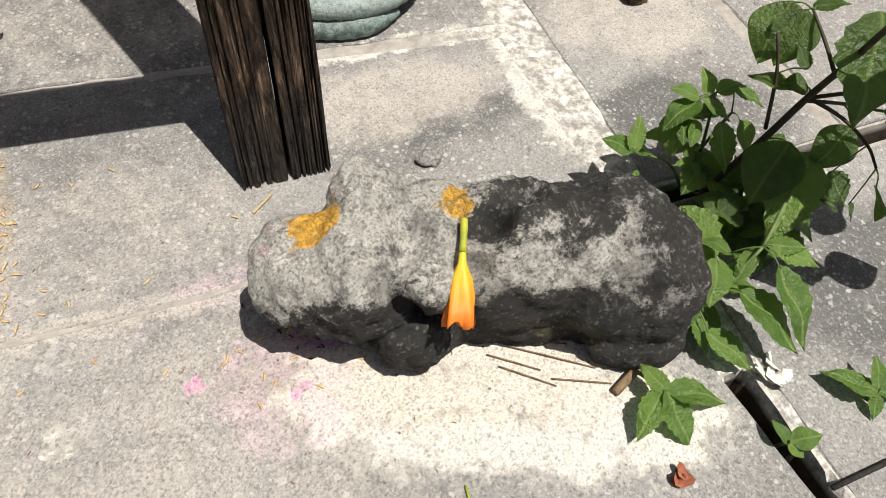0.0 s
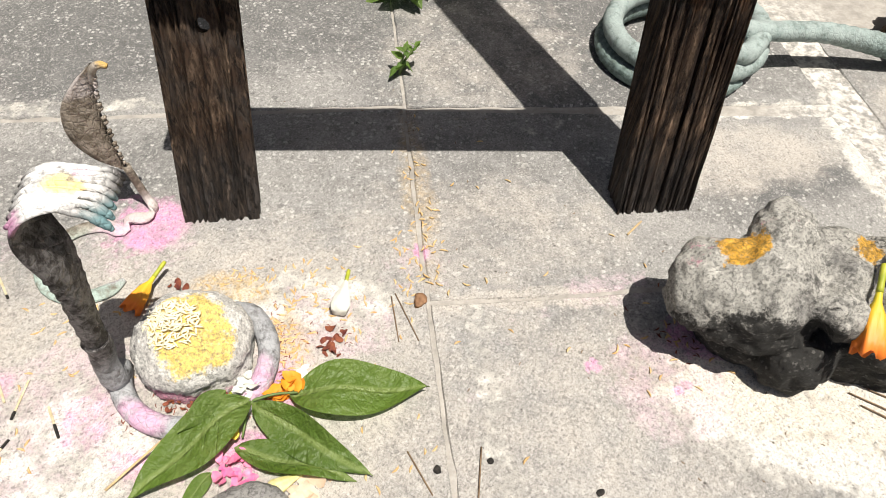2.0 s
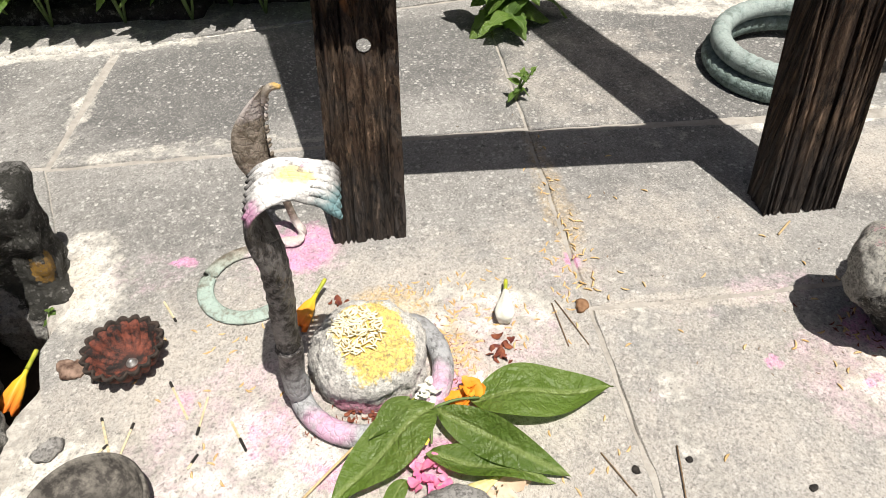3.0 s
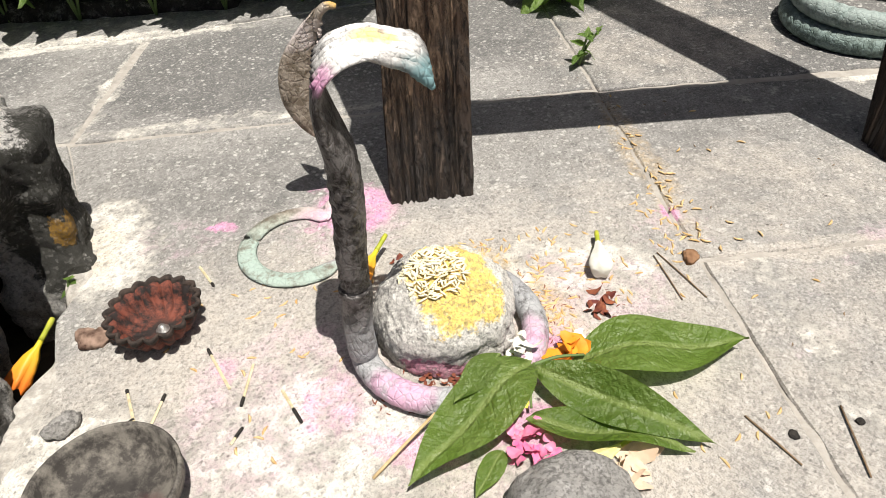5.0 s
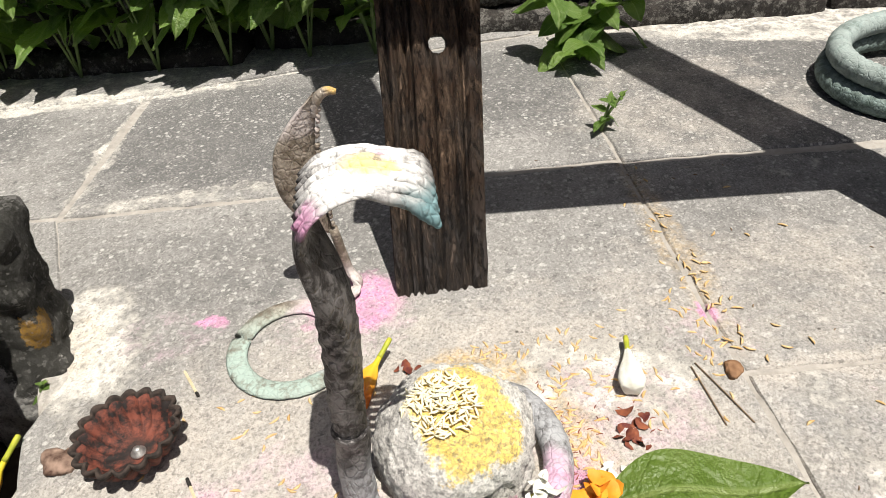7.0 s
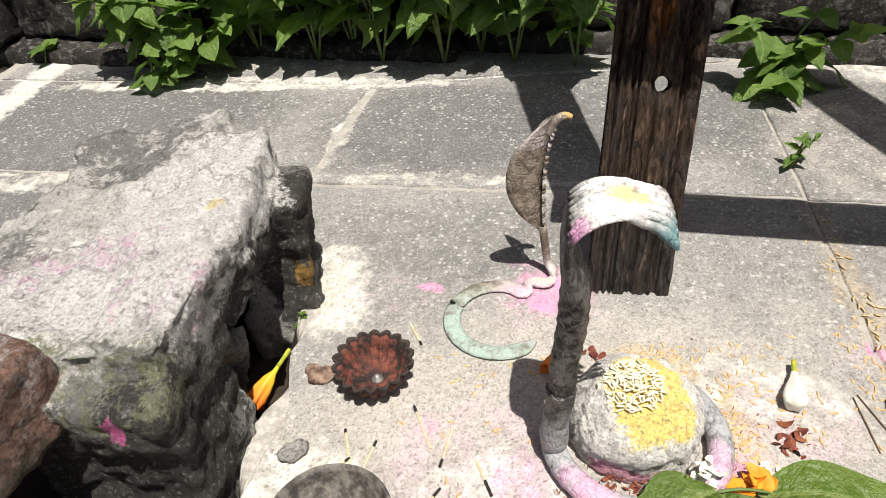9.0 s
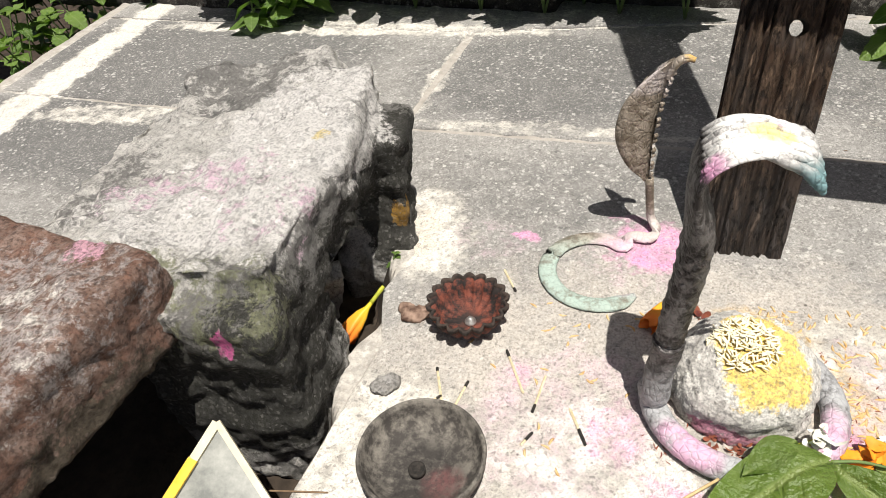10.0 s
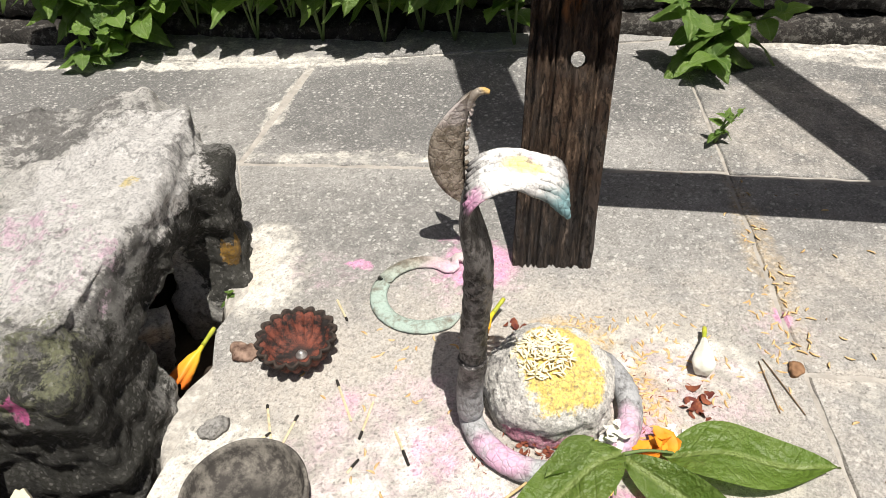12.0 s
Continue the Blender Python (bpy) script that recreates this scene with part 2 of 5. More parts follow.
def mortar_material():
    m = Mat("lime_mortar", 0.9)
    mid = m.step(m.noise(m.pos, 45, 7, 0.7), 0.35, 0.65)
    fine = m.noise(m.pos, 300, 4, 0.6)
    lime = m.mix(m.op("MULTIPLY", m.step(fine, 0.4, 0.7), 0.4), m.mix(m.spots(m.warp(m.pos, 0.04, 25), LIME), m.mix(mid, (0.26, 0.245, 0.22), (0.44, 0.415, 0.375)), m.mix(m.step(m.noise(m.pos, 70, 10, 0.8), 0.43, 0.56), (0.24, 0.235, 0.22), m.mix(mid, (0.52, 0.49, 0.44), (0.80, 0.78, 0.72)))), (0.3, 0.27, 0.23))
    # hollow and cracks: dark soil, with their shade put into its colour
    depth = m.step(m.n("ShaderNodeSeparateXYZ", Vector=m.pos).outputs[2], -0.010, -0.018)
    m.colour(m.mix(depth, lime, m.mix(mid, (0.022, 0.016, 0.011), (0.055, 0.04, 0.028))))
    m.bump(m.op("ADD", m.op("MULTIPLY", mid, 0.6), m.op("MULTIPLY", fine, 0.4)), 0.6, 0.0018)
    return m.m


M_MORTAR = mortar_material()
M_SOIL = plain("dark_soil", (0.035, 0.025, 0.018), (0.085, 0.06, 0.042), 40, 0.95, bump=0.8, distance=0.01)


def wood_material():
    m = Mat("weathered_wood", 0.8, spec=0.25)
    v = m.warp(m.stretch(m.obj, (120, 120, 5)), 1.5, 0.3)
    streak = m.step(m.noise(v, 1.0, 8, 0.7), 0.46, 0.62)
    broad = m.step(m.noise(m.stretch(m.obj, (30, 30, 4)), 1.0, 4), 0.35, 0.65)
    col = m.mix(broad, (0.012, 0.008, 0.006), (0.045, 0.026, 0.016))
    col = m.mix(m.op("MULTIPLY", streak, 0.8), col, (0.29, 0.195, 0.13))
    rust = m.spots(m.warp(m.obj, 0.03, 40), [((0.012, 0, 0.275), (0.016, 0.2, 0.06), 0, 0.8)])
    col = m.mix(rust, col, (0.34, 0.13, 0.035))
    grey = m.op("MULTIPLY", m.step(m.noise(m.obj, 25, 5), 0.5, 0.7), 0.25)
    col = m.mix(grey, col, (0.17, 0.155, 0.14))
    col = m.mix(m.spots(m.warp(m.obj, 0.04, 60), [((0, 0, 0), (0.12, 0.12, 0.10), 0, 0.7)]), col, (0.055, 0.050, 0.047))
    fissure = m.step(m.noise(m.warp(m.stretch(m.obj, (210, 210, 7)), 2.0, 0.25), 1.0, 6, 0.6), 0.46, 0.39)
    m.colour(m.mix(m.op("MULTIPLY", fissure, 0.75), col, (0.006, 0.005, 0.004)))
    m.bump(streak, 1.0, 0.006)
    m.bump(m.op("SUBTRACT", 1.0, fissure), 1.0, 0.004)
    m.bump(m.noise(m.stretch(m.obj, (700, 700, 60)), 1.0, 3), 0.5, 0.001)
    return m.m


M_WOOD = wood_material()


def rock_material(name, a, b, c, rows, scale=1.0, relief=1.0, grain=1.0):
    """Stone of tones a, b with veins c, under coloured patches (growths, powders, painted shade) given as rows of
    (colour, spots).
    """
    m = Mat(name, 0.85)
    w = m.warp(m.pos, 0.03, 26)
    big = m.step(m.noise(m.pos, 16 * scale, 9, 0.65, 0.6), 0.40, 0.58)
    mid = m.step(m.noise(m.pos, 80 * scale, 9, 0.72), 0.42, 0.58)
    fine = m.noise(m.pos, 420 * scale, 6, 0.7)
    col = m.mix(big, a, b)
    col = m.mix(m.op("MULTIPLY", mid, 0.6), col, c)
    for tone, breakup, patches in rows:
        mask = m.ragged(m.pos, m.spots(w, patches), breakup, 3.2, 0.36, 0.56)
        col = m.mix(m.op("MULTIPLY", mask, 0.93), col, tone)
    pits = m.n("ShaderNodeTexVoronoi", Vector=m.warp(m.pos, 0.008, 120), Scale=160.0 * scale)
    pit = m.op("MULTIPLY", m.step(pits.outputs["Distance"], 0.30, 0.18), m.op("GREATER_THAN", pits.outputs["Color"], 0.6))
    grains_v = m.n("ShaderNodeTexVoronoi", Vector=m.warp(m.pos, 0.004, 250), Scale=430.0)
    col = m.mix(m.step(grains_v.outputs["Color"], 0.6, 1.0, 0.0, 0.65 * grain), col, tuple(0.22 * x for x in a))
    col = m.mix(m.step(grains_v.outputs["Color"], 0.3, 0.0, 0.0, 0.4), col, c)
    veins = m.n("ShaderNodeTexVoronoi", Vector=m.warp(m.pos, 0.05, 45 * scale), Scale=24.0 * scale)
    veins.feature = "DISTANCE_TO_EDGE"
    crease = m.op("MULTIPLY", m.step(veins.outputs["Distance"], 0.05, 0.012), m.step(m.noise(m.pos, 22 * scale, 4), 0.45, 0.6))
    col = m.mix(m.op("MULTIPLY", crease, 0.45), col, tuple(0.12 * x for x in a))
    m.bump(m.op("SUBTRACT", 1.0, crease), 0.6, 0.0014 * relief)
    fold = m.noise(m.warp(m.stretch(m.pos, (60, 28, 90)), 1.2, 0.8), 1.0, 10, 0.72)
    m.bump(fold, 0.8, 0.007 * relief)
    col = m.mix(m.op("MULTIPLY", m.step(fold, 0.44, 0.36), 0.25), col, tuple(0.25 * x for x in a))
    m.colour(m.mix(m.op("MAXIMUM", m.op("MULTIPLY", m.step(fine, 0.50, 0.58), 0.45 * grain), m.op("MULTIPLY", pit, 0.45)), col, tuple(0.2 * x for x in a)))
    m.bump(m.op("ADD", m.op("MULTIPLY", big, 0.5), m.op("MULTIPLY", mid, 0.5)), 0.8, 0.0032 * relief)
    m.bump(m.op("SUBTRACT", fine, m.op("MULTIPLY", pit, 0.4)), 0.8, 0.0010 * relief)
    return m.m


M_MARBLE = rock_material("pale_boulder_stone", (0.48, 0.47, 0.44), (0.72, 0.70, 0.66), (0.62, 0.60, 0.56), [
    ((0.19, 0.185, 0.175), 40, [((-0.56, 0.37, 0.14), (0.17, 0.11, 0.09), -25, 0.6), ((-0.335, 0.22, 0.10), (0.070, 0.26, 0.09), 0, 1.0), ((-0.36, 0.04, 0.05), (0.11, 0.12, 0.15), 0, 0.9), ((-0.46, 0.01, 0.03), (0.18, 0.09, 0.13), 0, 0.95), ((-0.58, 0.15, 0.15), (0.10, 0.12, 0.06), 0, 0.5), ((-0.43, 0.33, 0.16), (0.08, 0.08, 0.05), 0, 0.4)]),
    # near-black patches low on the right flank and round the front foot
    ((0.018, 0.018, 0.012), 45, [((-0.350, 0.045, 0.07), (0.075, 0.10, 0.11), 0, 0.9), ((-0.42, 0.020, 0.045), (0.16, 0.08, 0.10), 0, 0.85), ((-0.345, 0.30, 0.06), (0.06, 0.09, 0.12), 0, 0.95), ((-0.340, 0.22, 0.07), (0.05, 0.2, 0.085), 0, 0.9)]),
    ((0.24, 0.25, 0.15), 60, [((-0.385, 0.045, 0.15), (0.12, 0.06, 0.06), 10, 0.4), ((-0.46, 0.06, 0.13), (0.12, 0.05, 0.05), 0, 0.45)]),
    ((0.80, 0.78, 0.75), 45, [((-0.40, 0.26, 0.17), (0.12, 0.14, 0.06), 20, 1.0), ((-0.44, 0.14, 0.17), (0.15, 0.10, 0.05), 0, 0.7), ((-0.39, 0.32, 0.16), (0.05, 0.05, 0.05), 0, 0.8)]),
    ((0.76, 0.56, 0.66), 40, [((-0.48, 0.16, 0.17), (0.12, 0.05, 0.08), 20, 0.36), ((-0.39, 0.14, 0.17), (0.06, 0.05, 0.08), 0, 0.3)]),
    ((0.75, 0.15, 0.40), 120, [((-0.378, 0.035, 0.120), (0.010, 0.03, 0.014), 0, 0.9)]),
    ((0.75, 0.62, 0.28), 80, [((-0.385, 0.235, 0.17), (0.014, 0.012, 0.06), 0, 0.5)]),
    ((0.45, 0.25, 0.04), 80, [((-0.345, 0.285, 0.04), (0.012, 0.03, 0.02), 0, 0.9)]),
], 0.9, 1.5, 0.8)
M_BROWNROCK = rock_material("brown_rough_stone", (0.13, 0.070, 0.050), (0.26, 0.145, 0.105), (0.33, 0.25, 0.21), [
    ((0.44, 0.39, 0.37), 90, [((-0.50, -0.01, 0.16), (0.10, 0.10, 0.06), -20, 0.5), ((-0.46, 0.04, 0.16), (0.06, 0.04, 0.06), 0, 0.4)]),
    ((0.10, 0.085, 0.06), 60, [((-0.455, -0.03, 0.09), (0.08, 0.12, 0.06), 0, 0.8), ((-0.52, -0.10, 0.09), (0.12, 0.06, 0.06), 0, 0.8)]),
    ((0.78, 0.74, 0.68), 70, [((-0.51, -0.060, 0.15), (0.07, 0.06, 0.05), 0, 0.8), ((-0.48, -0.01, 0.16), (0.05, 0.06, 0.05), 0, 0.4)]),
    ((0.84, 0.58, 0.10), 90, [((-0.492, -0.046, 0.15), (0.022, 0.026, 0.05), 0, 1.0)]),
    ((0.78, 0.45, 0.55), 130, [((-0.478, 0.062, 0.16), (0.022, 0.03, 0.05), 30, 0.6)]),
])
M_NANDI = rock_material("carved_stone", (0.22, 0.215, 0.20), (0.38, 0.365, 0.335), (0.45, 0.43, 0.39), [
    ((0.62, 0.60, 0.54), 50, [((0.430, 0.137, 0.12), (0.10, 0.09, 0.08), 0, 0.9), ((0.569, 0.134, 0.13), (0.07, 0.04, 0.05), 0, 0.9), ((0.511, 0.076, 0.115), (0.04, 0.04, 0.03), 0, 0.8), ((0.599, 0.063, 0.11), (0.07, 0.06, 0.06), 0, 0.6)]),
    # blackened stone; the shade below the overhanging head is put in too
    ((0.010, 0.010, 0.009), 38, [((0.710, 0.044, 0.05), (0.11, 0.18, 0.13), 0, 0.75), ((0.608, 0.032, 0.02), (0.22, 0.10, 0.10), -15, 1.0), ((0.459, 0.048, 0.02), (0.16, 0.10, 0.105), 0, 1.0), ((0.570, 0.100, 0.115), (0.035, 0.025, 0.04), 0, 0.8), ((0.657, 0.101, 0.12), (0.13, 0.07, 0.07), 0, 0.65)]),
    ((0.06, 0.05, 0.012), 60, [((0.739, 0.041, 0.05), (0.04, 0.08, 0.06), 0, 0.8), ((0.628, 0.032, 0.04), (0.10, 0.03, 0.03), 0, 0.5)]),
    ((0.85, 0.45, 0.03), 60, [((0.442, 0.133, 0.115), (0.024, 0.022, 0.06), 20, 1.0), ((0.544, 0.122, 0.13), (0.016, 0.018, 0.05), 20, 1.0)]),
    ((0.75, 0.35, 0.45), 90, [((0.410, 0.146, 0.11), (0.03, 0.03, 0.05), 0, 0.2), ((0.469, 0.150, 0.15), (0.02, 0.02, 0.03), 0, 0.15)]),
])
M_LINGAM = rock_material("domed_stone", (0.62, 0.60, 0.56), (0.80, 0.78, 0.73), (0.74, 0.72, 0.67), [
    ((0.21, 0.205, 0.20), 60, [((-0.096, 0.163, 0.04), (0.045, 0.07, 0.06), 0, 0.35)]),
    ((0.92, 0.66, 0.15), 30, [((-0.026, 0.132, 0.060), (0.046, 0.052, 0.040), 0, 0.85), ((-0.040, 0.145, 0.075), (0.036, 0.036, 0.03), 0, 0.8)]),
    ((0.70, 0.30, 0.42), 90, [((-0.049, 0.093, 0.005), (0.07, 0.03, 0.02), 0, 0.8)]),
], 1.3, 0.4)
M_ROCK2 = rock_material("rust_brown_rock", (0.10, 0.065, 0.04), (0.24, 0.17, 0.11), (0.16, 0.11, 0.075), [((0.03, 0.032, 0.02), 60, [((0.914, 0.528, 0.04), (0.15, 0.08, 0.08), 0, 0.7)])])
M_PEBBLE = rock_material("grey_cobble", (0.36, 0.35, 0.33), (0.52, 0.50, 0.47), (0.45, 0.44, 0.42), [((0.75, 0.25, 0.45), 120, [((0.007, 0.052, 0.0), (0.05, 0.02, 0.03), 0, 0.8)])])
M_WALL = rock_material("blackened_wall", (0.016, 0.014, 0.012), (0.06, 0.052, 0.045), (0.035, 0.032, 0.028), [((0.22, 0.21, 0.19), 60, [((0.5, 0.85, 0.15), (1.2, 0.3, 0.3), 0, 0.35), ((-0.8, 0.9, 0.15), (0.8, 0.3, 0.3), 0, 0.3)])], 0.7)


def metal_material(name, a, b, rows, rough=0.5, metal=0.3):
    m = Mat(name, rough, metal)
    w = m.warp(m.pos, 0.012, 90)
    big = m.step(m.noise(m.pos, 90, 10, 0.75), 0.45, 0.57)
    fine = m.noise(m.pos, 420, 4, 0.6)
    col = m.mix(big, a, b)
    crust = 0.0
    for tone, breakup, patches in rows:
        mask = m.op("MULTIPLY", m.spots(w, patches), m.step(m.noise(m.pos, breakup, 6, 0.75), 0.3, 0.52))
        col = m.mix(mask, col, tone)
        crust = m.op("MAXIMUM", mask, crust)
    cells = m.n("ShaderNodeTexVoronoi", Vector=m.stretch(m.pos, (1, 1, 0.7)), Scale=190.0)
    cells.feature = "DISTANCE_TO_EDGE"
    groove = m.step(cells.outputs["Distance"], 0.0, 0.06, 0.14, 0.0)
    m.colour(m.mix(groove, col, (0.03, 0.028, 0.027)))
    m.set(m.b, "Metallic", m.step(crust, 0.0, 1.0, metal, 0.0))
    m.set(m.b, "Roughness", m.step(crust, 0.0, 1.0, rough, 0.9))
    m.bump(m.op("ADD", m.op("MULTIPLY", m.step(cells.outputs["Distance"], 0.0, 0.15), 0.5), m.op("MULTIPLY", fine, 0.4)), 0.7, 0.0012)
    return m.m


M_COBRA = metal_material("tarnished_copper", (0.030, 0.026, 0.024), (0.15, 0.14, 0.135), [
    ((0.42, 0.43, 0.44), 100, [((-0.035, 0.12, 0.0), (0.14, 0.14, 0.075), 0, 0.9)]),
    ((0.86, 0.85, 0.82), 60, [((-0.064, 0.142, 0.250), (0.062, 0.056, 0.028), 0, 1.0)]),
    ((0.20, 0.36, 0.38), 70, [((-0.036, 0.116, 0.222), (0.03, 0.028, 0.014), 0, 0.75)]),
    ((0.86, 0.62, 0.14), 60, [((-0.060, 0.136, 0.242), (0.016, 0.012, 0.02), 0, 0.8)]),
    ((0.80, 0.40, 0.62), 110, [((-0.088, 0.114, 0.230), (0.012, 0.010, 0.010), 0, 0.6), ((-0.08, 0.080, 0.02), (0.035, 0.025, 0.02), 0, 0.6), ((-0.050, 0.15, 0.25), (0.010, 0.010, 0.02), 0, 0.6), ((0.020, 0.11, 0.02), (0.02, 0.03, 0.02), 0, 0.5)]),
])
M_COBRA2 = metal_material("brass_with_verdigris", (0.17, 0.14, 0.105), (0.38, 0.33, 0.27), [
    ((0.36, 0.46, 0.41), 90, [((-0.157, 0.254, 0.0), (0.09, 0.07, 0.02), 0, 0.95)]),
    ((0.60, 0.54, 0.52), 70, [((-0.117, 0.329, 0.0), (0.05, 0.05, 0.03), 0, 0.85), ((-0.122, 0.339, 0.165), (0.03, 0.04, 0.016), 0, 0.8)]),
    ((0.74, 0.48, 0.14), 80, [((-0.089, 0.338, 0.188), (0.008, 0.012, 0.006), 0, 0.9)]),
    ((0.80, 0.40, 0.65), 120, [((-0.126, 0.279, 0.0), (0.05, 0.05, 0.02), 0, 0.5)]),
], 0.5, 0.2)
M_COIL = metal_material("green_patina_copper", (0.085, 0.12, 0.105), (0.22, 0.29, 0.27), [((0.40, 0.46, 0.44), 60, [((0.615, 0.548, 0.06), (0.3, 0.2, 0.05), 0, 0.7)])], 0.7, 0.15)


def clay_material(name, rows, base_a, base_b):
    m = Mat(name, 0.8)
    w = m.warp(m.obj, 0.02, 60)
    big = m.step(m.noise(m.obj, 75, 9, 0.72), 0.44, 0.60)
    col = m.mix(big, base_a, base_b)
    for tone, breakup, patches in rows:
        col = m.mix(m.op("MULTIPLY", m.spots(w, patches), m.step(m.noise(m.obj, breakup, 6, 0.75), 0.3, 0.55)), col, tone)
    m.colour(col)
    m.bump(m.noise(m.obj, 400, 4), 0.4, 0.001)
    return m.m


M_DIYA = clay_material("sooty_terracotta", [((0.025, 0.02, 0.018), 120, [((0, 0, 0), (0.014, 0.014, 0.02), 0, 0.8)])], (0.016, 0.012, 0.011), (0.17, 0.05, 0.032))
M_DIYA_RIM = plain("charred_clay", (0.02, 0.017, 0.015), (0.07, 0.05, 0.04), 200, 0.85, bump=0.6)
M_DISH = clay_material("smoked_clay", [((0.02, 0.018, 0.017), 60, [((0.0, -0.005, 0), (0.046, 0.042, 0.03), 0, 0.9)]), ((0.24, 0.09, 0.09), 200, [((0.02, -0.01, 0), (0.022, 0.02, 0.02), 0, 0.35)])], (0.05, 0.045, 0.040), (0.19, 0.175, 0.15))
M_COIN = plain("dull_steel", (0.32, 0.32, 0.31), (0.6, 0.6, 0.58), 300, 0.4, 0.7)


def leaf_material(name, a, b, vein):
    m = Mat(name, 0.42, spec=0.5)
    info = m.nt.nodes.new("ShaderNodeObjectInfo")
    tone = m.mix(info.outputs["Random"], a, b)
    blotch = m.step(m.noise(m.obj, 6, 5), 0.45, 0.7)
    tone = m.mix(m.op("MULTIPLY", blotch, 0.3), tone, vein)
    sep = m.n("ShaderNodeSeparateXYZ", Vector=m.obj)
    ax = m.nt.nodes.new("ShaderNodeMath")
    ax.operation = "ABSOLUTE"
    m.set(ax, "i0", sep.outputs[0])
    rib = m.step(ax.outputs[0], 0.012, 0.028, 1.0, 0.0)
    slope = m.nt.nodes.new("ShaderNodeMath")
    slope.operation = "MULTIPLY_ADD"
    m.set(slope, "i0", ax.outputs[0])
    m.set(slope, "i1", -0.8)
    m.set(slope, "i2", sep.outputs[1])
    wave = m.nt.nodes.new("ShaderNodeMath")
    wave.operation = "PINGPONG"
    m.set(wave, "i0", slope.outputs[0])
    m.set(wave, "i1", 0.06)
    side = m.step(wave.outputs[0], 0.002, 0.012, 1.0, 0.0)
    veins = m.op("MAXIMUM", rib, m.op("MULTIPLY", side, 0.14))
    m.colour(m.mix(m.op("MULTIPLY", veins, 0.6), tone, vein))
    m.b.inputs["Subsurface Weight"].default_value = 0.0
    m.bump(m.op("SUBTRACT", 1.0, veins), 0.3, 0.02)
    m.bump(m.noise(m.obj, 14, 4), 0.35, 0.05)
    trans = m.nt.nodes.new("ShaderNodeBsdfTranslucent")
    trans.inputs[0].default_value = (0.16, 0.30, 0.03, 1)
    mixer = m.nt.nodes.new("ShaderNodeMixShader")
    mixer.inputs[0].default_value = 0.32
    m.nt.links.new(m.b.outputs[0], mixer.inputs[1])
    m.nt.links.new(trans.outputs[0], mixer.inputs[2])
    m.nt.links.new(mixer.outputs[0], m.nt.nodes["Material Output"].inputs[0])
    return m.m


M_LEAF = leaf_material("fresh_green_leaf", (0.065, 0.135, 0.022), (0.155, 0.255, 0.045), (0.25, 0.34, 0.11))
M_LEAF_DARK = leaf_material("dark_weed_leaf", (0.035, 0.070, 0.014), (0.070, 0.120, 0.022), (0.20, 0.27, 0.08))
M_LEAF_GLOSS = leaf_material("glossy_sprig_leaf", (0.085, 0.145, 0.022), (0.115, 0.185, 0.030), (0.27, 0.34, 0.11))
M_STEM = plain("green_stem", (0.10, 0.16, 0.05), (0.16, 0.22, 0.07), 80, 0.6)
M_DARKSTEM = plain("dark_stem", (0.035, 0.032, 0.02), (0.075, 0.06, 0.035), 80, 0.7)


def petal_material(name, low, high, z0, z1):
    m = Mat(name, 0.5)
    sep = m.n("ShaderNodeSeparateXYZ", Vector=m.obj)
    fac = m.step(m.op("ADD", sep.outputs[2], m.op("MULTIPLY", m.noise(m.stretch(m.obj, (300, 300, 30)), 1.0, 3), 0.012)), z0, z1)
    m.colour(m.mix(fac, low, high))
    m.bump(m.noise(m.stretch(m.obj, (400, 400, 40)), 1.0, 3), 0.3, 0.001)
    return m.m


M_TRUMPET = petal_material("yellow_orange_petal", (0.62, 0.52, 0.03), (0.85, 0.22, 0.03), 0.022, 0.06)
M_BUDGREEN = plain("green_bud", (0.28, 0.34, 0.03), (0.48, 0.48, 0.05), 100, 0.5)
M_WHITEPETAL = plain("white_petal", (0.70, 0.70, 0.60), (0.82, 0.82, 0.76), 90, 0.6)
M_ORANGEPETAL = plain("orange_petal", (0.75, 0.22, 0.01), (0.85, 0.36, 0.03), 90, 0.6)
M_PINKPETAL = plain("pink_petal", (0.72, 0.10, 0.28), (0.85, 0.35, 0.50), 90, 0.6)
M_BEIGEPETAL = plain("faded_petal", (0.62, 0.46, 0.33), (0.75, 0.60, 0.46), 60, 0.7)
M_RICE = plain("rice_grain", (0.80, 0.72, 0.46), (0.88, 0.83, 0.64), 200, 0.5)
M_HUSK = plain("straw_husk", (0.55, 0.33, 0.12), (0.72, 0.55, 0.30), 200, 0.7)
M_DRIED = plain("dried_red_petal", (0.10, 0.02, 0.02), (0.28, 0.09, 0.04), 150, 0.8)
M_MATCHWOOD = plain("match_wood", (0.60, 0.50, 0.30), (0.75, 0.68, 0.48), 250, 0.6)
M_CHAR = plain("charred_tip", (0.012, 0.011, 0.010), (0.04, 0.035, 0.03), 300, 0.9)
M_TWIG = plain("dry_twig", (0.12, 0.08, 0.05), (0.28, 0.19, 0.11), 200, 0.8)
M_STRAW = plain("incense_stick", (0.48, 0.34, 0.17), (0.62, 0.47, 0.26), 200, 0.7)
M_CREAM = plain("cream_painted_wood", (0.55, 0.50, 0.36), (0.70, 0.65, 0.48), 60, 0.6)
M_YELLOWPASTE = plain("turmeric_paste", (0.78, 0.45, 0.04), (0.86, 0.56, 0.08), 90, 0.8, bump=0.6)
M_GLASS = Mat("dusty_glass", 0.18, 0.0, 0.6)
M_GLASS.colour(M_GLASS.mix(M_GLASS.step(M_GLASS.noise(M_GLASS.obj, 40, 6, 0.7), 0.35, 0.65), (0.12, 0.13, 0.12), (0.30, 0.31, 0.28)))
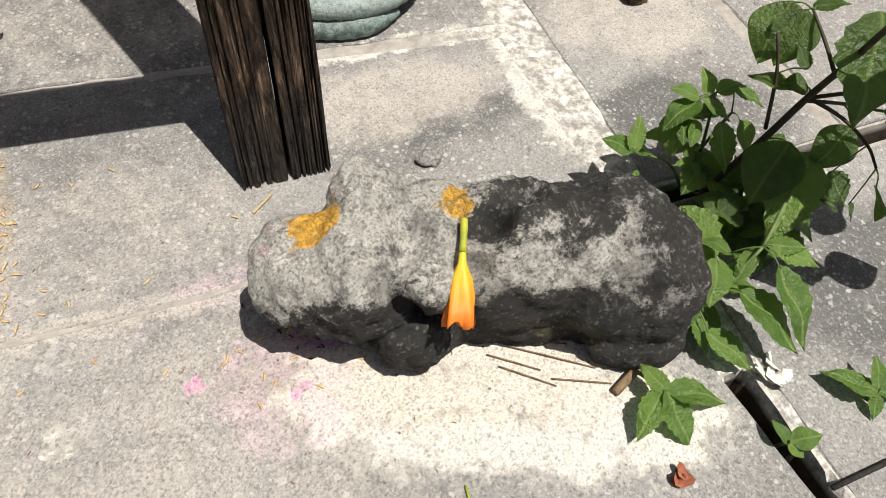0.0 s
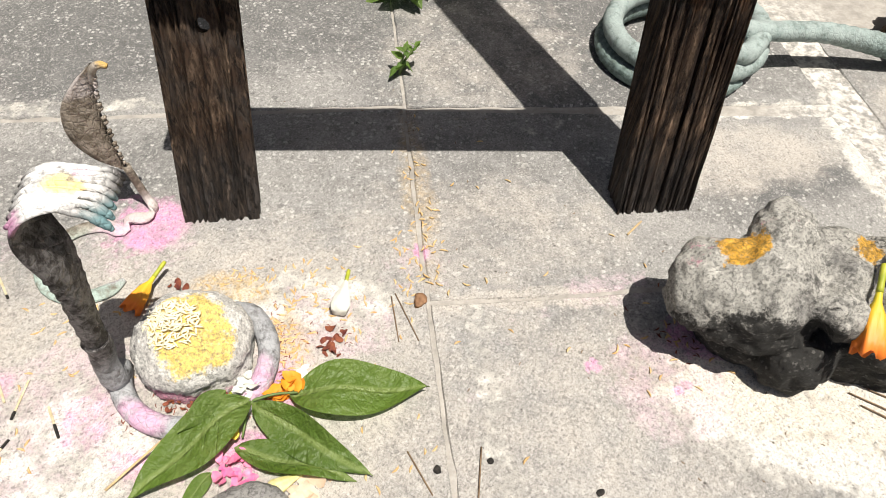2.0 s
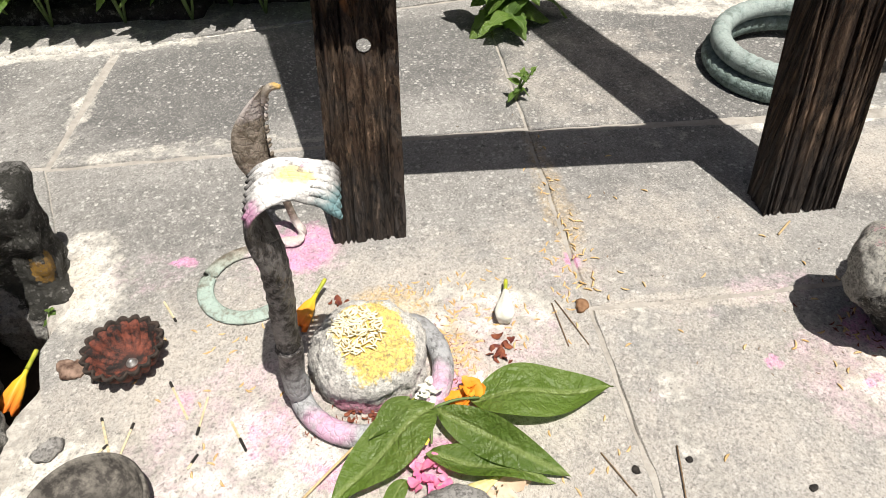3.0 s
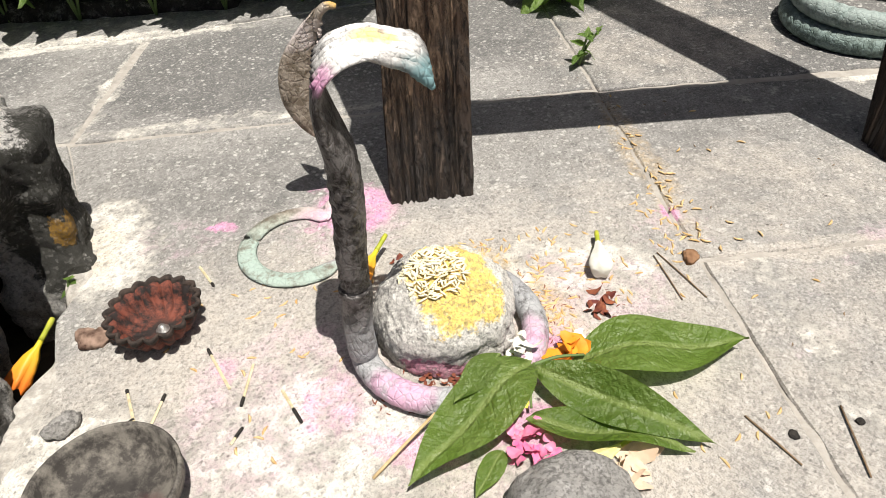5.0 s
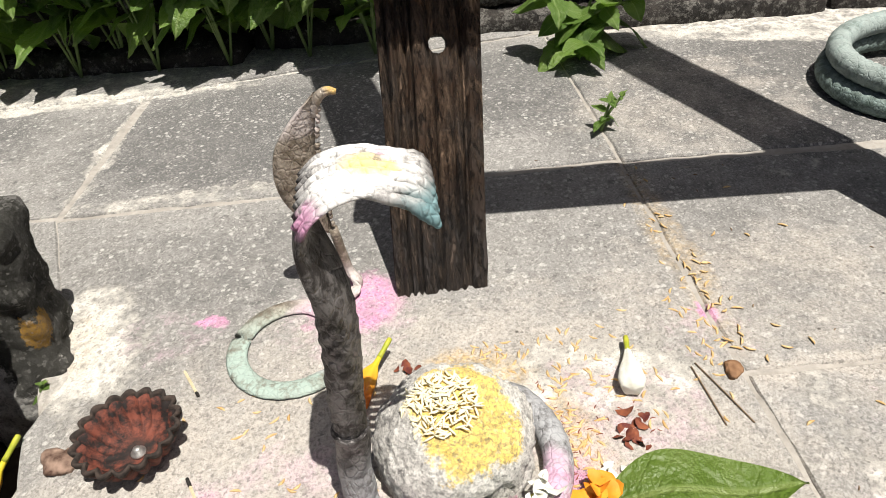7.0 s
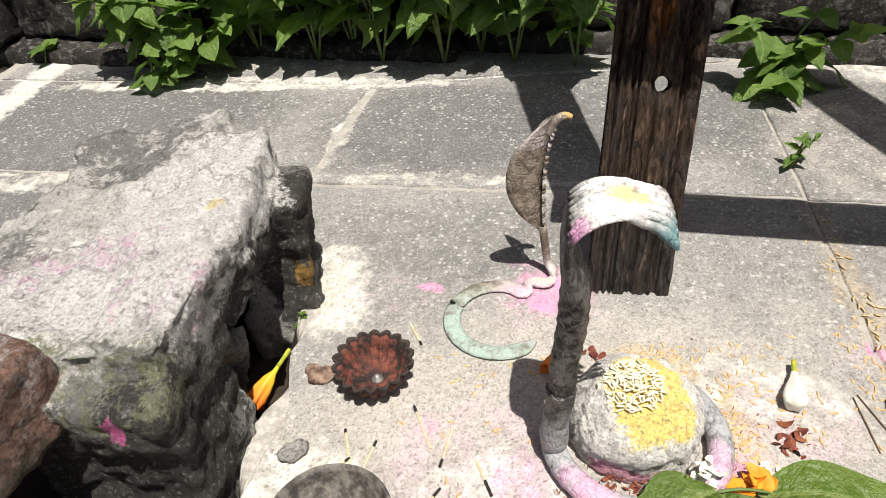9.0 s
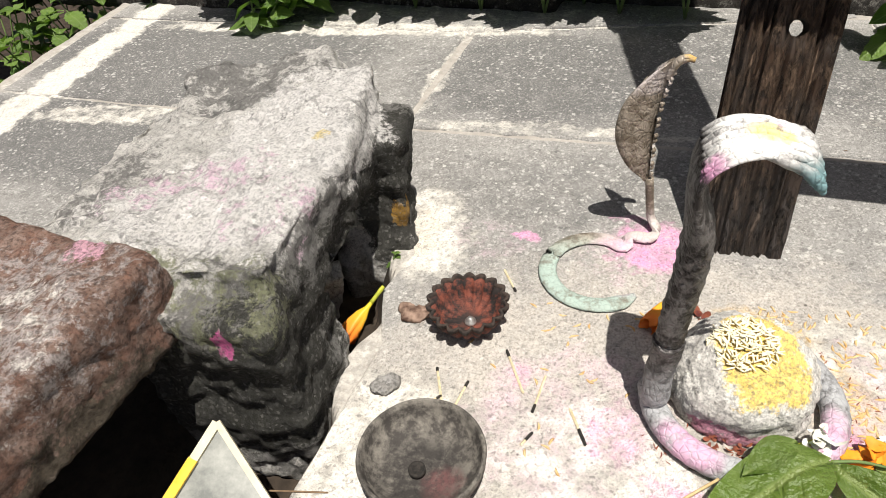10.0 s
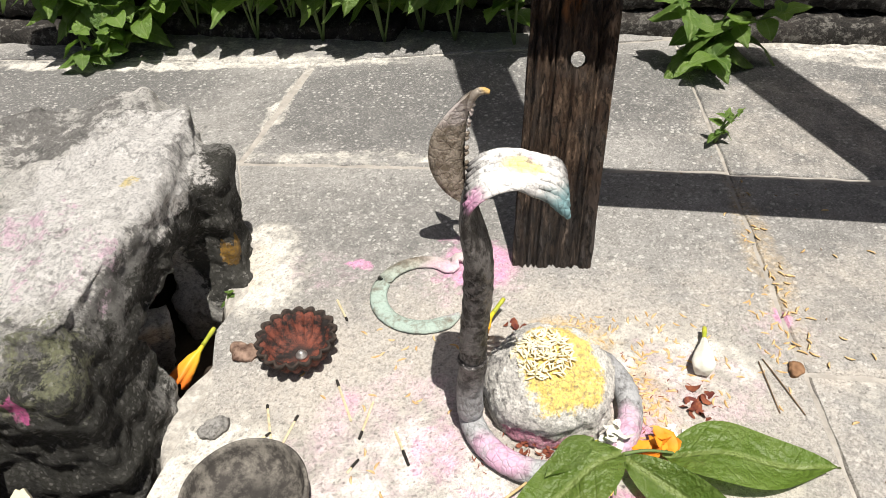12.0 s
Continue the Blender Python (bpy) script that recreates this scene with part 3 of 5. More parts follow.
M_GLASS = M_GLASS.m
M_PAINTED = plain("chalk_drawing", (0.70, 0.70, 0.66), (0.80, 0.80, 0.77), 60, 0.9)


# ---- mesh helpers ----
def mesh_of(bm, name, material, smooth=True):
    me = bpy.data.meshes.new(name)
    bm.to_mesh(me)
    bm.free()
    if smooth:
        me.polygons.foreach_set("use_smooth", [True] * len(me.polygons))
    me.materials.append(material)
    return me


def thing(name, label, category, group="", at=(0, 0, 0), kind=""):
    ob = new(name)
    ob.location = at
    ob.empty_display_size = 0.02
    return tagged(ob, label, category, group, kind)


def part(name, bm, material, parent=None, label="", smooth=True):
    me = bm if isinstance(bm, bpy.types.Mesh) else mesh_of(bm, name, material, smooth)
    ob = new(name, me)
    ob.parent = parent
    if label:
        tagged(ob, label)
    return ob


def spline(points, per=6):
    """Catmull-Rom points through rows of equal length."""
    p = [np.array(q, float) for q in points]
    p = [2 * p[0] - p[1]] + p + [2 * p[-1] - p[-2]]
    out = []
    for i in range(1, len(p) - 2):
        for k in range(per):
            t = k / per
            a, b, c, d = p[i - 1:i + 3]
            out.append(0.5 * (2 * b + (c - a) * t + (2 * a - 5 * b + 4 * c - d) * t * t + (3 * b - a - 3 * c + d) * t ** 3))
    out.append(p[-2])
    return out


def sweep(rows, sides=12, side=(0, 1, 0), per=6, shape=None, bm=None):
    """A closed tube along rows of (x, y, z, half width, half thickness); the width lies along side. shape(i, n, angle) scales the ring."""
    bm = bm or bmesh.new()
    pts = spline(rows, per) if per else [np.array(r, float) for r in rows]
    rings, n = [], len(pts)
    for i, q in enumerate(pts):
        tan = Vector(pts[min(i + 1, n - 1)][:3] - pts[max(i - 1, 0)][:3]).normalized()
        s = Vector(side)
        s = (s - s.dot(tan) * tan)
        s = s.normalized() if s.length > 1e-4 else tan.orthogonal().normalized()
        up = tan.cross(s)
        ring = []
        for k in range(sides):
            a = 2 * math.pi * k / sides
            f = shape(i, n, a) if shape else 1.0
            ring.append(bm.verts.new(Vector(q[:3]) + (s * math.cos(a) * abs(q[3]) + up * math.sin(a) * abs(q[4])) * f))
        rings.append(ring)
    for r0, r1 in zip(rings, rings[1:]):
        for k in range(sides):
            bm.faces.new((r0[k], r0[(k + 1) % sides], r1[(k + 1) % sides], r1[k]))
    bm.faces.new(rings[0][::-1])
    bm.faces.new(rings[-1])
    return bm


def rod(a, b, r, bend=0.0, sides=6, bm=None):
    a, b = Vector(a), Vector(b)
    mid = (a + b) / 2 + Vector((0, 0, bend))
    side = (b - a).cross(Vector((0, 0, 1)))
    return sweep([(*a, r, r), (*mid, r, r), (*b, r * 0.9, r * 0.9)], sides, side, 3, bm=bm)


def lathe(profile, n=40, wave=None):
    """A closed solid of revolution from rows of (radius, z); wave(angle, row) scales the radius."""
    bm = bmesh.new()
    rings = []
    for j, (r, z) in enumerate(profile):
        if r < 1e-6:
            rings.append([bm.verts.new((0, 0, z))])
            continue
        rings.append([])
        for k in range(n):
            a = 2 * math.pi * k / n
            f = wave(a, j) if wave else 1.0
            rings[-1].append(bm.verts.new((r * f * math.cos(a), r * f * math.sin(a), z)))
    for r0, r1 in zip(rings, rings[1:]):
        for k in range(n):
            quad = [r0[k % len(r0)], r0[(k + 1) % len(r0)], r1[(k + 1) % len(r1)], r1[k % len(r1)]]
            quad = list(dict.fromkeys(quad))
            if len(quad) > 2:
                bm.faces.new(quad)
    bmesh.ops.recalc_face_normals(bm, faces=bm.faces)
    return bm


def baked(ob):
    """The object's mesh with its modifiers worked in; the object goes."""
    me = bpy.data.meshes.new_from_object(ob.evaluated_get(bpy.context.evaluated_depsgraph_get()))
    bpy.data.objects.remove(ob)
    return me


def lump(name, balls, boxes, material, voxel=0.005, smooth=6, rough=0.006, freq=18.0, fine=0.0015, seed=0.0, cuts=()):
    """One solid out of turned ellipsoids (centre, radii, turn) and blocks (centre, half sizes, turn), smoothed and roughened."""
    bm = bmesh.new()
    for centre, radii, turn in balls:
        m = Matrix.Translation(centre) @ Euler([radians(a) for a in turn]).to_matrix().to_4x4() @ Matrix.Diagonal((*radii, 1))
        bmesh.ops.create_icosphere(bm, subdivisions=3, radius=1.0, matrix=m)
    for centre, half, turn in boxes:
        m = Matrix.Translation(centre) @ Euler([radians(a) for a in turn]).to_matrix().to_4x4() @ Matrix.Diagonal((*(2 * h for h in half), 1))
        bmesh.ops.create_cube(bm, size=1.0, matrix=m)
    me = bpy.data.meshes.new(name)
    bm.to_mesh(me)
    bm.free()
    ob = new(name, me)
    re = ob.modifiers.new("remesh", "REMESH")
    re.mode, re.voxel_size = "VOXEL", voxel
    sm = ob.modifiers.new("smooth", "SMOOTH")
    sm.iterations, sm.factor = smooth, 0.5
    me = baked(ob)
    n = len(me.vertices)
    co, no = np.empty(n * 3), np.empty(n * 3)
    me.vertices.foreach_get("co", co)
    me.vertex_normals.foreach_get("vector", no)
    co, no = co.reshape(-1, 3), no.reshape(-1, 3)
    for i in range(n):
        p = Vector(co[i]) + Vector((seed, seed, seed))
        d = rough * noise.fractal(p * freq, 1.0, 2.0, 3) + fine * noise.fractal(p * freq * 6, 1.0, 2.0, 2)
        for centre, radius, depth in cuts:
            gap = (Vector(co[i]) - Vector(centre)).length
            if gap < radius:
                d -= depth * (1 - (gap / radius) ** 2)
        co[i] += d * no[i]
    me.vertices.foreach_set("co", co.ravel())
    me.polygons.foreach_set("use_smooth", [True] * len(me.polygons))
    me.materials.clear()
    me.materials.append(material)
    me.update()
    return me


def statue(name, me, label, category, material=None):
    if not isinstance(me, bpy.types.Mesh):
        me = mesh_of(me, name, material)
    return tagged(new(name, me), label, category)


def slab_outline(poly, step=0.02, wobble=0.004, seed=0.0):
    """The corners joined by uneven edges."""
    out = []
    for i, a in enumerate(poly):
        b = poly[(i + 1) % len(poly)]
        a, b = Vector((*a, 0)), Vector((*b, 0))
        n = max(1, int((b - a).length / step))
        nor = Vector((b.y - a.y, a.x - b.x, 0)).normalized()
        for k in range(n):
            p = a.lerp(b, k / n)
            out.append(p + nor * wobble * noise.fractal((p + Vector((seed, 0, 0))) * 28, 1.0, 2.0, 3))
    return out


def slab_mesh(poly, thick=0.03, top=0.0, wobble=0.004, seed=0.0, bevel=0.002):
    bm = bmesh.new()
    ring = slab_outline(poly, 0.015, wobble, seed)
    mid = sum(ring, Vector()) / len(ring)
    low = [bm.verts.new((p.x, p.y, top - thick)) for p in ring]
    edge = [bm.verts.new((p.x, p.y, top - bevel)) for p in ring]
    inner = [p + (mid - p).normalized() * bevel for p in ring]
    up = [bm.verts.new((p.x, p.y, top)) for p in inner]
    n = len(ring)
    for a, b in ((low, edge), (edge, up)):
        for k in range(n):
            bm.faces.new((a[k], a[(k + 1) % n], b[(k + 1) % n], b[k]))
    face = bm.faces.new(up)
    bmesh.ops.triangulate(bm, faces=[face])
    bmesh.ops.recalc_face_normals(bm, faces=bm.faces)
    return bm


# ---- ground and paving ----
def in_pit(x, y):
    """How deep the hollow under the boulders is at a place: 0 on the paving, 1 in the hollow."""
    edge = -0.345 + 0.012 * math.sin(y * 40) if y > 0 else -0.385
    across = min(1.0, max(0.0, (edge - x) / 0.03)) * min(1.0, max(0.0, (x + 0.66) / 0.03))
    along = min(1.0, max(0.0, (0.33 - y) / 0.03))
    return across * along


def build_ground():
    bm = bmesh.new()
    bmesh.ops.create_grid(bm, x_segments=24, y_segments=24, size=60)
    for v in bm.verts:
        v.co.z = -0.42
    ground = part("ground", bm, M_SOIL)
    tagged(ground, "dark earth round the raised stone platform", "ground", kind="structure")
    # the platform's bed of lime mortar
    bm = bmesh.new()
    nx, ny = 560, 230
    x0, x1, y0, y1 = -1.15, 1.7, -0.9, 0.95
    grid = []
    for j in range(ny + 1):
        for i in range(nx + 1):
            x, y = x0 + (x1 - x0) * i / nx, y0 + (y1 - y0) * j / ny
            z = -0.0014 + 0.0018 * noise.fractal(Vector((x, y, 0)) * 30, 1.0, 2.0, 3)
            z -= 0.075 * in_pit(x, y)
            gap = abs(x - (0.752 - 0.1 * (y + 0.09) + 0.012 * noise.noise(Vector((y * 14, 0, 3)))))
            if -0.45 < y < -0.045 and gap < 0.012:
                z -= 0.06 * min(1.0, 2.4 * (1 - gap / 0.012))
            if x > 0.79 and abs(y - 0.150) < 0.012:
                z -= 0.06 * min(1.0, 2.4 * (1 - abs(y - 0.150) / 0.012))
            grid.append(bm.verts.new((x, y, z)))
    w = nx + 1
    for j in range(ny):
        for i in range(nx):
            bm.faces.new((grid[j * w + i], grid[j * w + i + 1], grid[(j + 1) * w + i + 1], grid[(j + 1) * w + i]))
    rim = [e for e in bm.edges if e.is_boundary]
    fall = bmesh.ops.extrude_edge_only(bm, edges=rim)["geom"]
    for v in fall:
        if isinstance(v, bmesh.types.BMVert):
            v.co.z = -0.45
    bmesh.ops.recalc_face_normals(bm, faces=bm.faces)
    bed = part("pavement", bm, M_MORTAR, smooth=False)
    tagged(bed, "worn grey stone paving set in white lime mortar", "paving", kind="structure")
    slabs = [
        [(-1.125, 0.556), (-0.85, 0.534), (-0.424, 0.511), (-0.402, 0.80), (-1.125, 0.84)],
        [(-0.418, 0.508), (0.1835, 0.49), (0.1855, 0.865), (-0.388, 0.80)],
        [(0.187, 0.4855), (0.742, 0.445), (0.742, 0.76), (0.188, 0.85)],
        [(0.790, 0.165), (1.030, 0.165), (1.040, 0.60), (0.80, 0.62)],
        [(-1.125, -0.85), (-0.68, -0.85), (-0.665, 0.30), (-0.64, 0.338), (-0.36, 0.335), (-0.424, 0.505), (-0.85, 0.528), (-1.125, 0.549)],
        [(-0.42, 0.500), (-0.357, 0.33), (-0.334, 0.27), (-0.349, 0.215), (-0.328, 0.15), (-0.334, 0.10), (-0.344, 0.03), (-0.36, -0.1), (-0.37, -0.85), (0.181, -0.85), (0.1785, 0.25), (0.1815, 0.482)],
        [(0.182, 0.187), (0.30, 0.181), (0.52, 0.183), (0.742, 0.18), (0.740, 0.32), (0.737, 0.422), (0.185, 0.479)],
        [(0.183, 0.183), (0.30, 0.178), (0.738, 0.172), (0.735, -0.04), (0.748, -0.15), (0.72, -0.85), (0.184, -0.85)],
        [(1.052, 0.165), (1.6, 0.16), (1.6, 0.62), (1.058, 0.60)],
        [(0.776, -0.05), (0.784, 0.135), (1.6, 0.13), (1.6, -0.85), (0.772, -0.85)],
    ]
    slabs.append([(-1.125, 0.846), (-0.40, 0.807), (0.17, 0.872), (0.17, 0.93), (-1.125, 0.94)])
    for i, poly in enumerate(slabs):
        part("slab", slab_mesh(poly, 0.03, 0.0 + 0.0006 * (i % 3), 0.0015, i * 3.1), M_SLAB, bed, smooth=False)
    return bed


build_ground()


def build_wall():
    """The dark masonry behind the platform: courses of rough blocks."""
    wall = thing("wall_north", "blackened rough stone boundary wall with ledge", "wall", at=(0, 0, 0), kind="structure")
    rng = random.Random(4)
    z, course = -0.02, 0
    while z < 0.8:
        h = 0.05 if course == 0 else rng.uniform(0.09, 0.13)
        x = -2.6
        while x < 2.4:
            w = rng.uniform(0.35, 0.6)
            y = 0.875 - 0.12 * max(-0.3, min(1.2, x)) + (0.0 if course == 0 else 0.03) + rng.uniform(-0.006, 0.006)
            me = lump("stone", [], [((0, 0, 0), (w / 2 - 0.004, 0.09, h / 2 - 0.003), (0, 0, 0))], M_WALL, 0.014, 1, 0.006, 14, 0.006, x + z * 7)
            ob = part("stone", me, M_WALL, wall)
            ob.matrix_basis = pose(x + w / 2, y + 0.09, z + h / 2, 0, 0, -6.8)
            x += w
        z += h
        course += 1


build_wall()


# ---- leaning wooden frame ----
def post_mesh(width, depth, height, lean, seed, hole=None, top_w=None):
    """A weathered timber with deep grain furrows; it leans by (x, y) per metre of height."""
    bm = bmesh.new()
    rng = random.Random(seed)
    cracks = [(rng.uniform(-0.47, 0.47), rng.uniform(0.010, 0.024), rng.uniform(0.2, 1.0)) for _ in range(12)]
    nx, ny, nz = 56, 12, 90
    outline = [(-0.5 + i / nx, -0.5) for i in range(nx)] + [(0.5, -0.5 + i / ny) for i in range(ny)] + [(0.5 - i / nx, 0.5) for i in range(nx)] + [(-0.5, 0.5 - i / ny) for i in range(ny)]
    rings = []
    for k in range(nz + 1):
        t = k / nz
        z = height * t ** 1.6
        ring = []
        wid = width + ((top_w or width) - width) * min(1, z / 0.25)
        for u, v in outline:
            wob = 0.02 * noise.noise(Vector((z * 6, seed, u * 3)))
            d = 0.0
            if abs(v) > 0.49:
                for c, s, a in cracks:
                    d += 0.011 * a * math.exp(-((u + wob - c) / s) ** 2) * (0.6 + 0.5 * noise.noise(Vector((c * 9, z * 7, seed))))
                d += 0.0012 * noise.fractal(Vector((u * 40, z * 9, seed)), 1.0, 2.0, 3)
            edge = max(0.0, abs(u) - 0.46) * 0.06
            x = u * wid
            y = v * depth + (d + edge) * (1 if v < 0 else -1)
            if abs(u) > 0.499:
                x -= math.copysign(0.002 + 0.003 * noise.fractal(Vector((v * 6, z * 10, seed + 5)), 1.0, 2.0, 3), u)
            low = 0.004 * noise.noise(Vector((u * 9, v * 3, seed + 2))) if k == 0 else 0.0
            ring.append(bm.verts.new((x + lean[0] * z, y + lean[1] * z, max(0.0006, z + low))))
        rings.append(ring)
    n = len(outline)
    for a, b in zip(rings, rings[1:]):
        for k in range(n):
            bm.faces.new((a[k], a[(k + 1) % n], b[(k + 1) % n], b[k]))
    bm.faces.new(rings[0][::-1])
    bm.faces.new(rings[-1])
    bmesh.ops.recalc_face_normals(bm, faces=bm.faces)
    if not hole:
        return bm
    me = mesh_of(bm, "post", M_WOOD, False)
    ob = new("post", me)
    cut = bmesh.new()
    bmesh.ops.create_cone(cut, cap_ends=True, segments=10, radius1=hole[2], radius2=hole[2] * 0.9, depth=0.3,
                          matrix=Matrix.Translation((hole[0] + lean[0] * hole[1], lean[1] * hole[1], hole[1])) @ Matrix.Rotation(radians(66), 4, "X"))
    tool = new("tool", mesh_of(cut, "tool", M_WOOD, False))
    mod = ob.modifiers.new("hole", "BOOLEAN")
    mod.operation, mod.object, mod.solver = "DIFFERENCE", tool, "EXACT"
    me = baked(ob)
    bpy.data.objects.remove(tool)
    return me


frame_thing = thing("timber_frame", "old cracked dark brown timber frame leaning over the paving", "wooden frame", at=(0, 0, 0))
p = part("post", post_mesh(0.081, 0.026, 1.15, (0.06, 0.33), 3, hole=(0.0065, 0.191, 0.0078)), M_WOOD, frame_thing, "broad grooved timber post with a drilled hole", smooth=False)
p.location = (-0.027, 0.324, 0.0)
p = part("post", post_mesh(0.046, 0.04, 1.15, (0.02, 0.21), 8), M_WOOD, frame_thing, "split timber post charred at the foot", smooth=False)
p.location = (0.4255, 0.301, 0.0)
p = part("post", post_mesh(0.040, 0.034, 1.15, (0.02, 0.21), 15), M_WOOD, frame_thing, smooth=False)
p.location = (0.4705, 0.297, 0.0)
bar = bmesh.new()
rod_rows = [(-0.035, 0.379, 0.36, 0.038, 0.016), (0.1, 0.367, 0.36, 0.038, 0.016), (0.3, 0.350, 0.36, 0.038, 0.016), (0.49, 0.332, 0.36, 0.038, 0.016)]
part("crossbar", sweep(rod_rows, 16, (0, 1, 0), 6, lambda i, n, a: min(1 / max(abs(math.cos(a)), 1e-3), 1 / max(abs(math.sin(a)), 1e-3), 1.3)), M_WOOD, frame_thing, smooth=False)

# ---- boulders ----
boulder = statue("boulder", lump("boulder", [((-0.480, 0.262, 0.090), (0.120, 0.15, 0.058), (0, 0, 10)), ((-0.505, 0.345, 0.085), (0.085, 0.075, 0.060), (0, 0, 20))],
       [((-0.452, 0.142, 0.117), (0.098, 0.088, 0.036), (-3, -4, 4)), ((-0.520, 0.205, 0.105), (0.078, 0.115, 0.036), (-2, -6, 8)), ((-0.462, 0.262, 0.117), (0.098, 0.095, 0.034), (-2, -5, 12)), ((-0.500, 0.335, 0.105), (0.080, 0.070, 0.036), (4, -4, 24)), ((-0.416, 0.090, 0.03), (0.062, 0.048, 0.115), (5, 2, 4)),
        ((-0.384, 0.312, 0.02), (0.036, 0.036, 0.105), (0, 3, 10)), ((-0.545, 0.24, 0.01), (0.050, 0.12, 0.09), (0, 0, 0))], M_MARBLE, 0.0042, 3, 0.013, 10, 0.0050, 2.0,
       cuts=(((-0.345, 0.208, 0.03), 0.06, 0.04), ((-0.385, 0.20, 0.175), 0.04, 0.006))), "large pale boulder with dark patchy flanks and pink powder", "boulder")
statue("brown_boulder", lump("brown_boulder", [((-0.640, -0.014, 0.112), (0.16, 0.11, 0.046), (0, 0, 0))],
       [((-0.604, -0.010, 0.132), (0.170, 0.096, 0.036), (3, -2, -8)), ((-0.700, -0.051, 0.0), (0.09, 0.09, 0.11), (0, 0, 0))], M_BROWNROCK, 0.0055, 6, 0.006, 14, 0.003, 7.0),
       "rough brown rock with yellow paste spot", "boulder")
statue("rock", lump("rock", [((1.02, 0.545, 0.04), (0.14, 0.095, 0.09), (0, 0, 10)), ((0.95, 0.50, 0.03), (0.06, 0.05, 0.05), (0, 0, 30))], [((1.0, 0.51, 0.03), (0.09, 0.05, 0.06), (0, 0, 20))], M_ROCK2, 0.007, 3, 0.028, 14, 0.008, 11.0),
       "rusty brown rock with a dark patch over its left end", "rock")
statue("stone", lump("stone", [((0.017, -0.015, 0.014), (0.040, 0.034, 0.026), (0, 0, 0))], [], M_PEBBLE, 0.004, 2, 0.004, 30, 0.001, 3.0), "rounded pale grey stone dusted with powder", "stone")
statue("stone_shard", lump("stone_shard", [], [((-0.430, 0.199, -0.02), (0.035, 0.012, 0.06), (20, 10, 40))], M_PEBBLE, 0.005, 2, 0.003, 30, 0.001, 5.0), "smooth grey stone shard inside the boulder hollow", "stone")

statue("clay_shard", lump("clay_shard", [((-0.305, 0.185, 0.004), (0.016, 0.009, 0.006), (0, 0, 25)), ((-0.317, 0.193, 0.003), (0.008, 0.006, 0.004), (0, 0, 0))], [], plain("burnt_clay", (0.06, 0.03, 0.02), (0.36, 0.25, 0.19), 120, 0.85), 0.002, 1, 0.004, 60, 0.001, 8.0), "burnt broken clay shard beside the oil lamp", "shard")

# ---- the reclining bull, one carved block ----
AX = -17
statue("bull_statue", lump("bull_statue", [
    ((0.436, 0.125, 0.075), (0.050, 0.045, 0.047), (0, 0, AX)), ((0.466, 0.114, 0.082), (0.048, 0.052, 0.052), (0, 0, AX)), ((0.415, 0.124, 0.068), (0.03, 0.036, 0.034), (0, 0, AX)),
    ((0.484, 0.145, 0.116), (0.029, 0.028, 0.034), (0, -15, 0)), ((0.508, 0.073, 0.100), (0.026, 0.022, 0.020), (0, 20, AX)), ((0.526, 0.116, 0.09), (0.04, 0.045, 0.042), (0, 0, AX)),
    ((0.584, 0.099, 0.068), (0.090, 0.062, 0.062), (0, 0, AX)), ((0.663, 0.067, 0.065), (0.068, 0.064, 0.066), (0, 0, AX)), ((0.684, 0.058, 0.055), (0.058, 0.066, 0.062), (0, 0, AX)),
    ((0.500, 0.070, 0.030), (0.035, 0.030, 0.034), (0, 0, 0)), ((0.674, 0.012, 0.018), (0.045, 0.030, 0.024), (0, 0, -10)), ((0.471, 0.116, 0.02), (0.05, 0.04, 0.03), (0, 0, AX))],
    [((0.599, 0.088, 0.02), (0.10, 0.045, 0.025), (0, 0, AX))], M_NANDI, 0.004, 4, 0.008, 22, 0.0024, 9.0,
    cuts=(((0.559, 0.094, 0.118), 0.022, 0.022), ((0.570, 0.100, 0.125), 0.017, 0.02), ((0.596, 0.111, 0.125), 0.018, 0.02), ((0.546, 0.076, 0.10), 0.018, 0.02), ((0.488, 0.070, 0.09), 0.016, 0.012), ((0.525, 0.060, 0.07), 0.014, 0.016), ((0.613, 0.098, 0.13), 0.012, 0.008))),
    "weathered carved stone reclining bull with blackened, shade-tinted lower half and yellow paste", "statue")

# ---- domed stone with its coiled cobra ----
statue("domed_stone", lump("domed_stone", [((-0.037, 0.150, 0.020), (0.051, 0.048, 0.050), (0, 0, 10)), ((-0.035, 0.148, 0.026), (0.0525, 0.049, 0.036), (0, 0, 0)), ((-0.035, 0.148, 0.006), (0.052, 0.048, 0.03), (0, 0, 0))], [], M_LINGAM, 0.003, 3, 0.003, 40, 0.0018, 4.0),
       "pale domed stone smeared with yellow paste", "sacred stone")


def ring_rows():
    rows = []
    for k in range(15):
        a = radians(62 - k * 17.2)
        r = 0.0645
        rows.append((-0.035 + r * math.cos(a), 0.138 + r * math.sin(a), 0.0105, 0.0098, 0.0098))
    return rows


def scales(i, n, a):
    """Staggered rows of raised scales round the body."""
    return 1 + 0.06 * math.cos(7 * a + (math.pi if i % 4 > 1 else 0)) + (0.02 if i % 2 else -0.012)


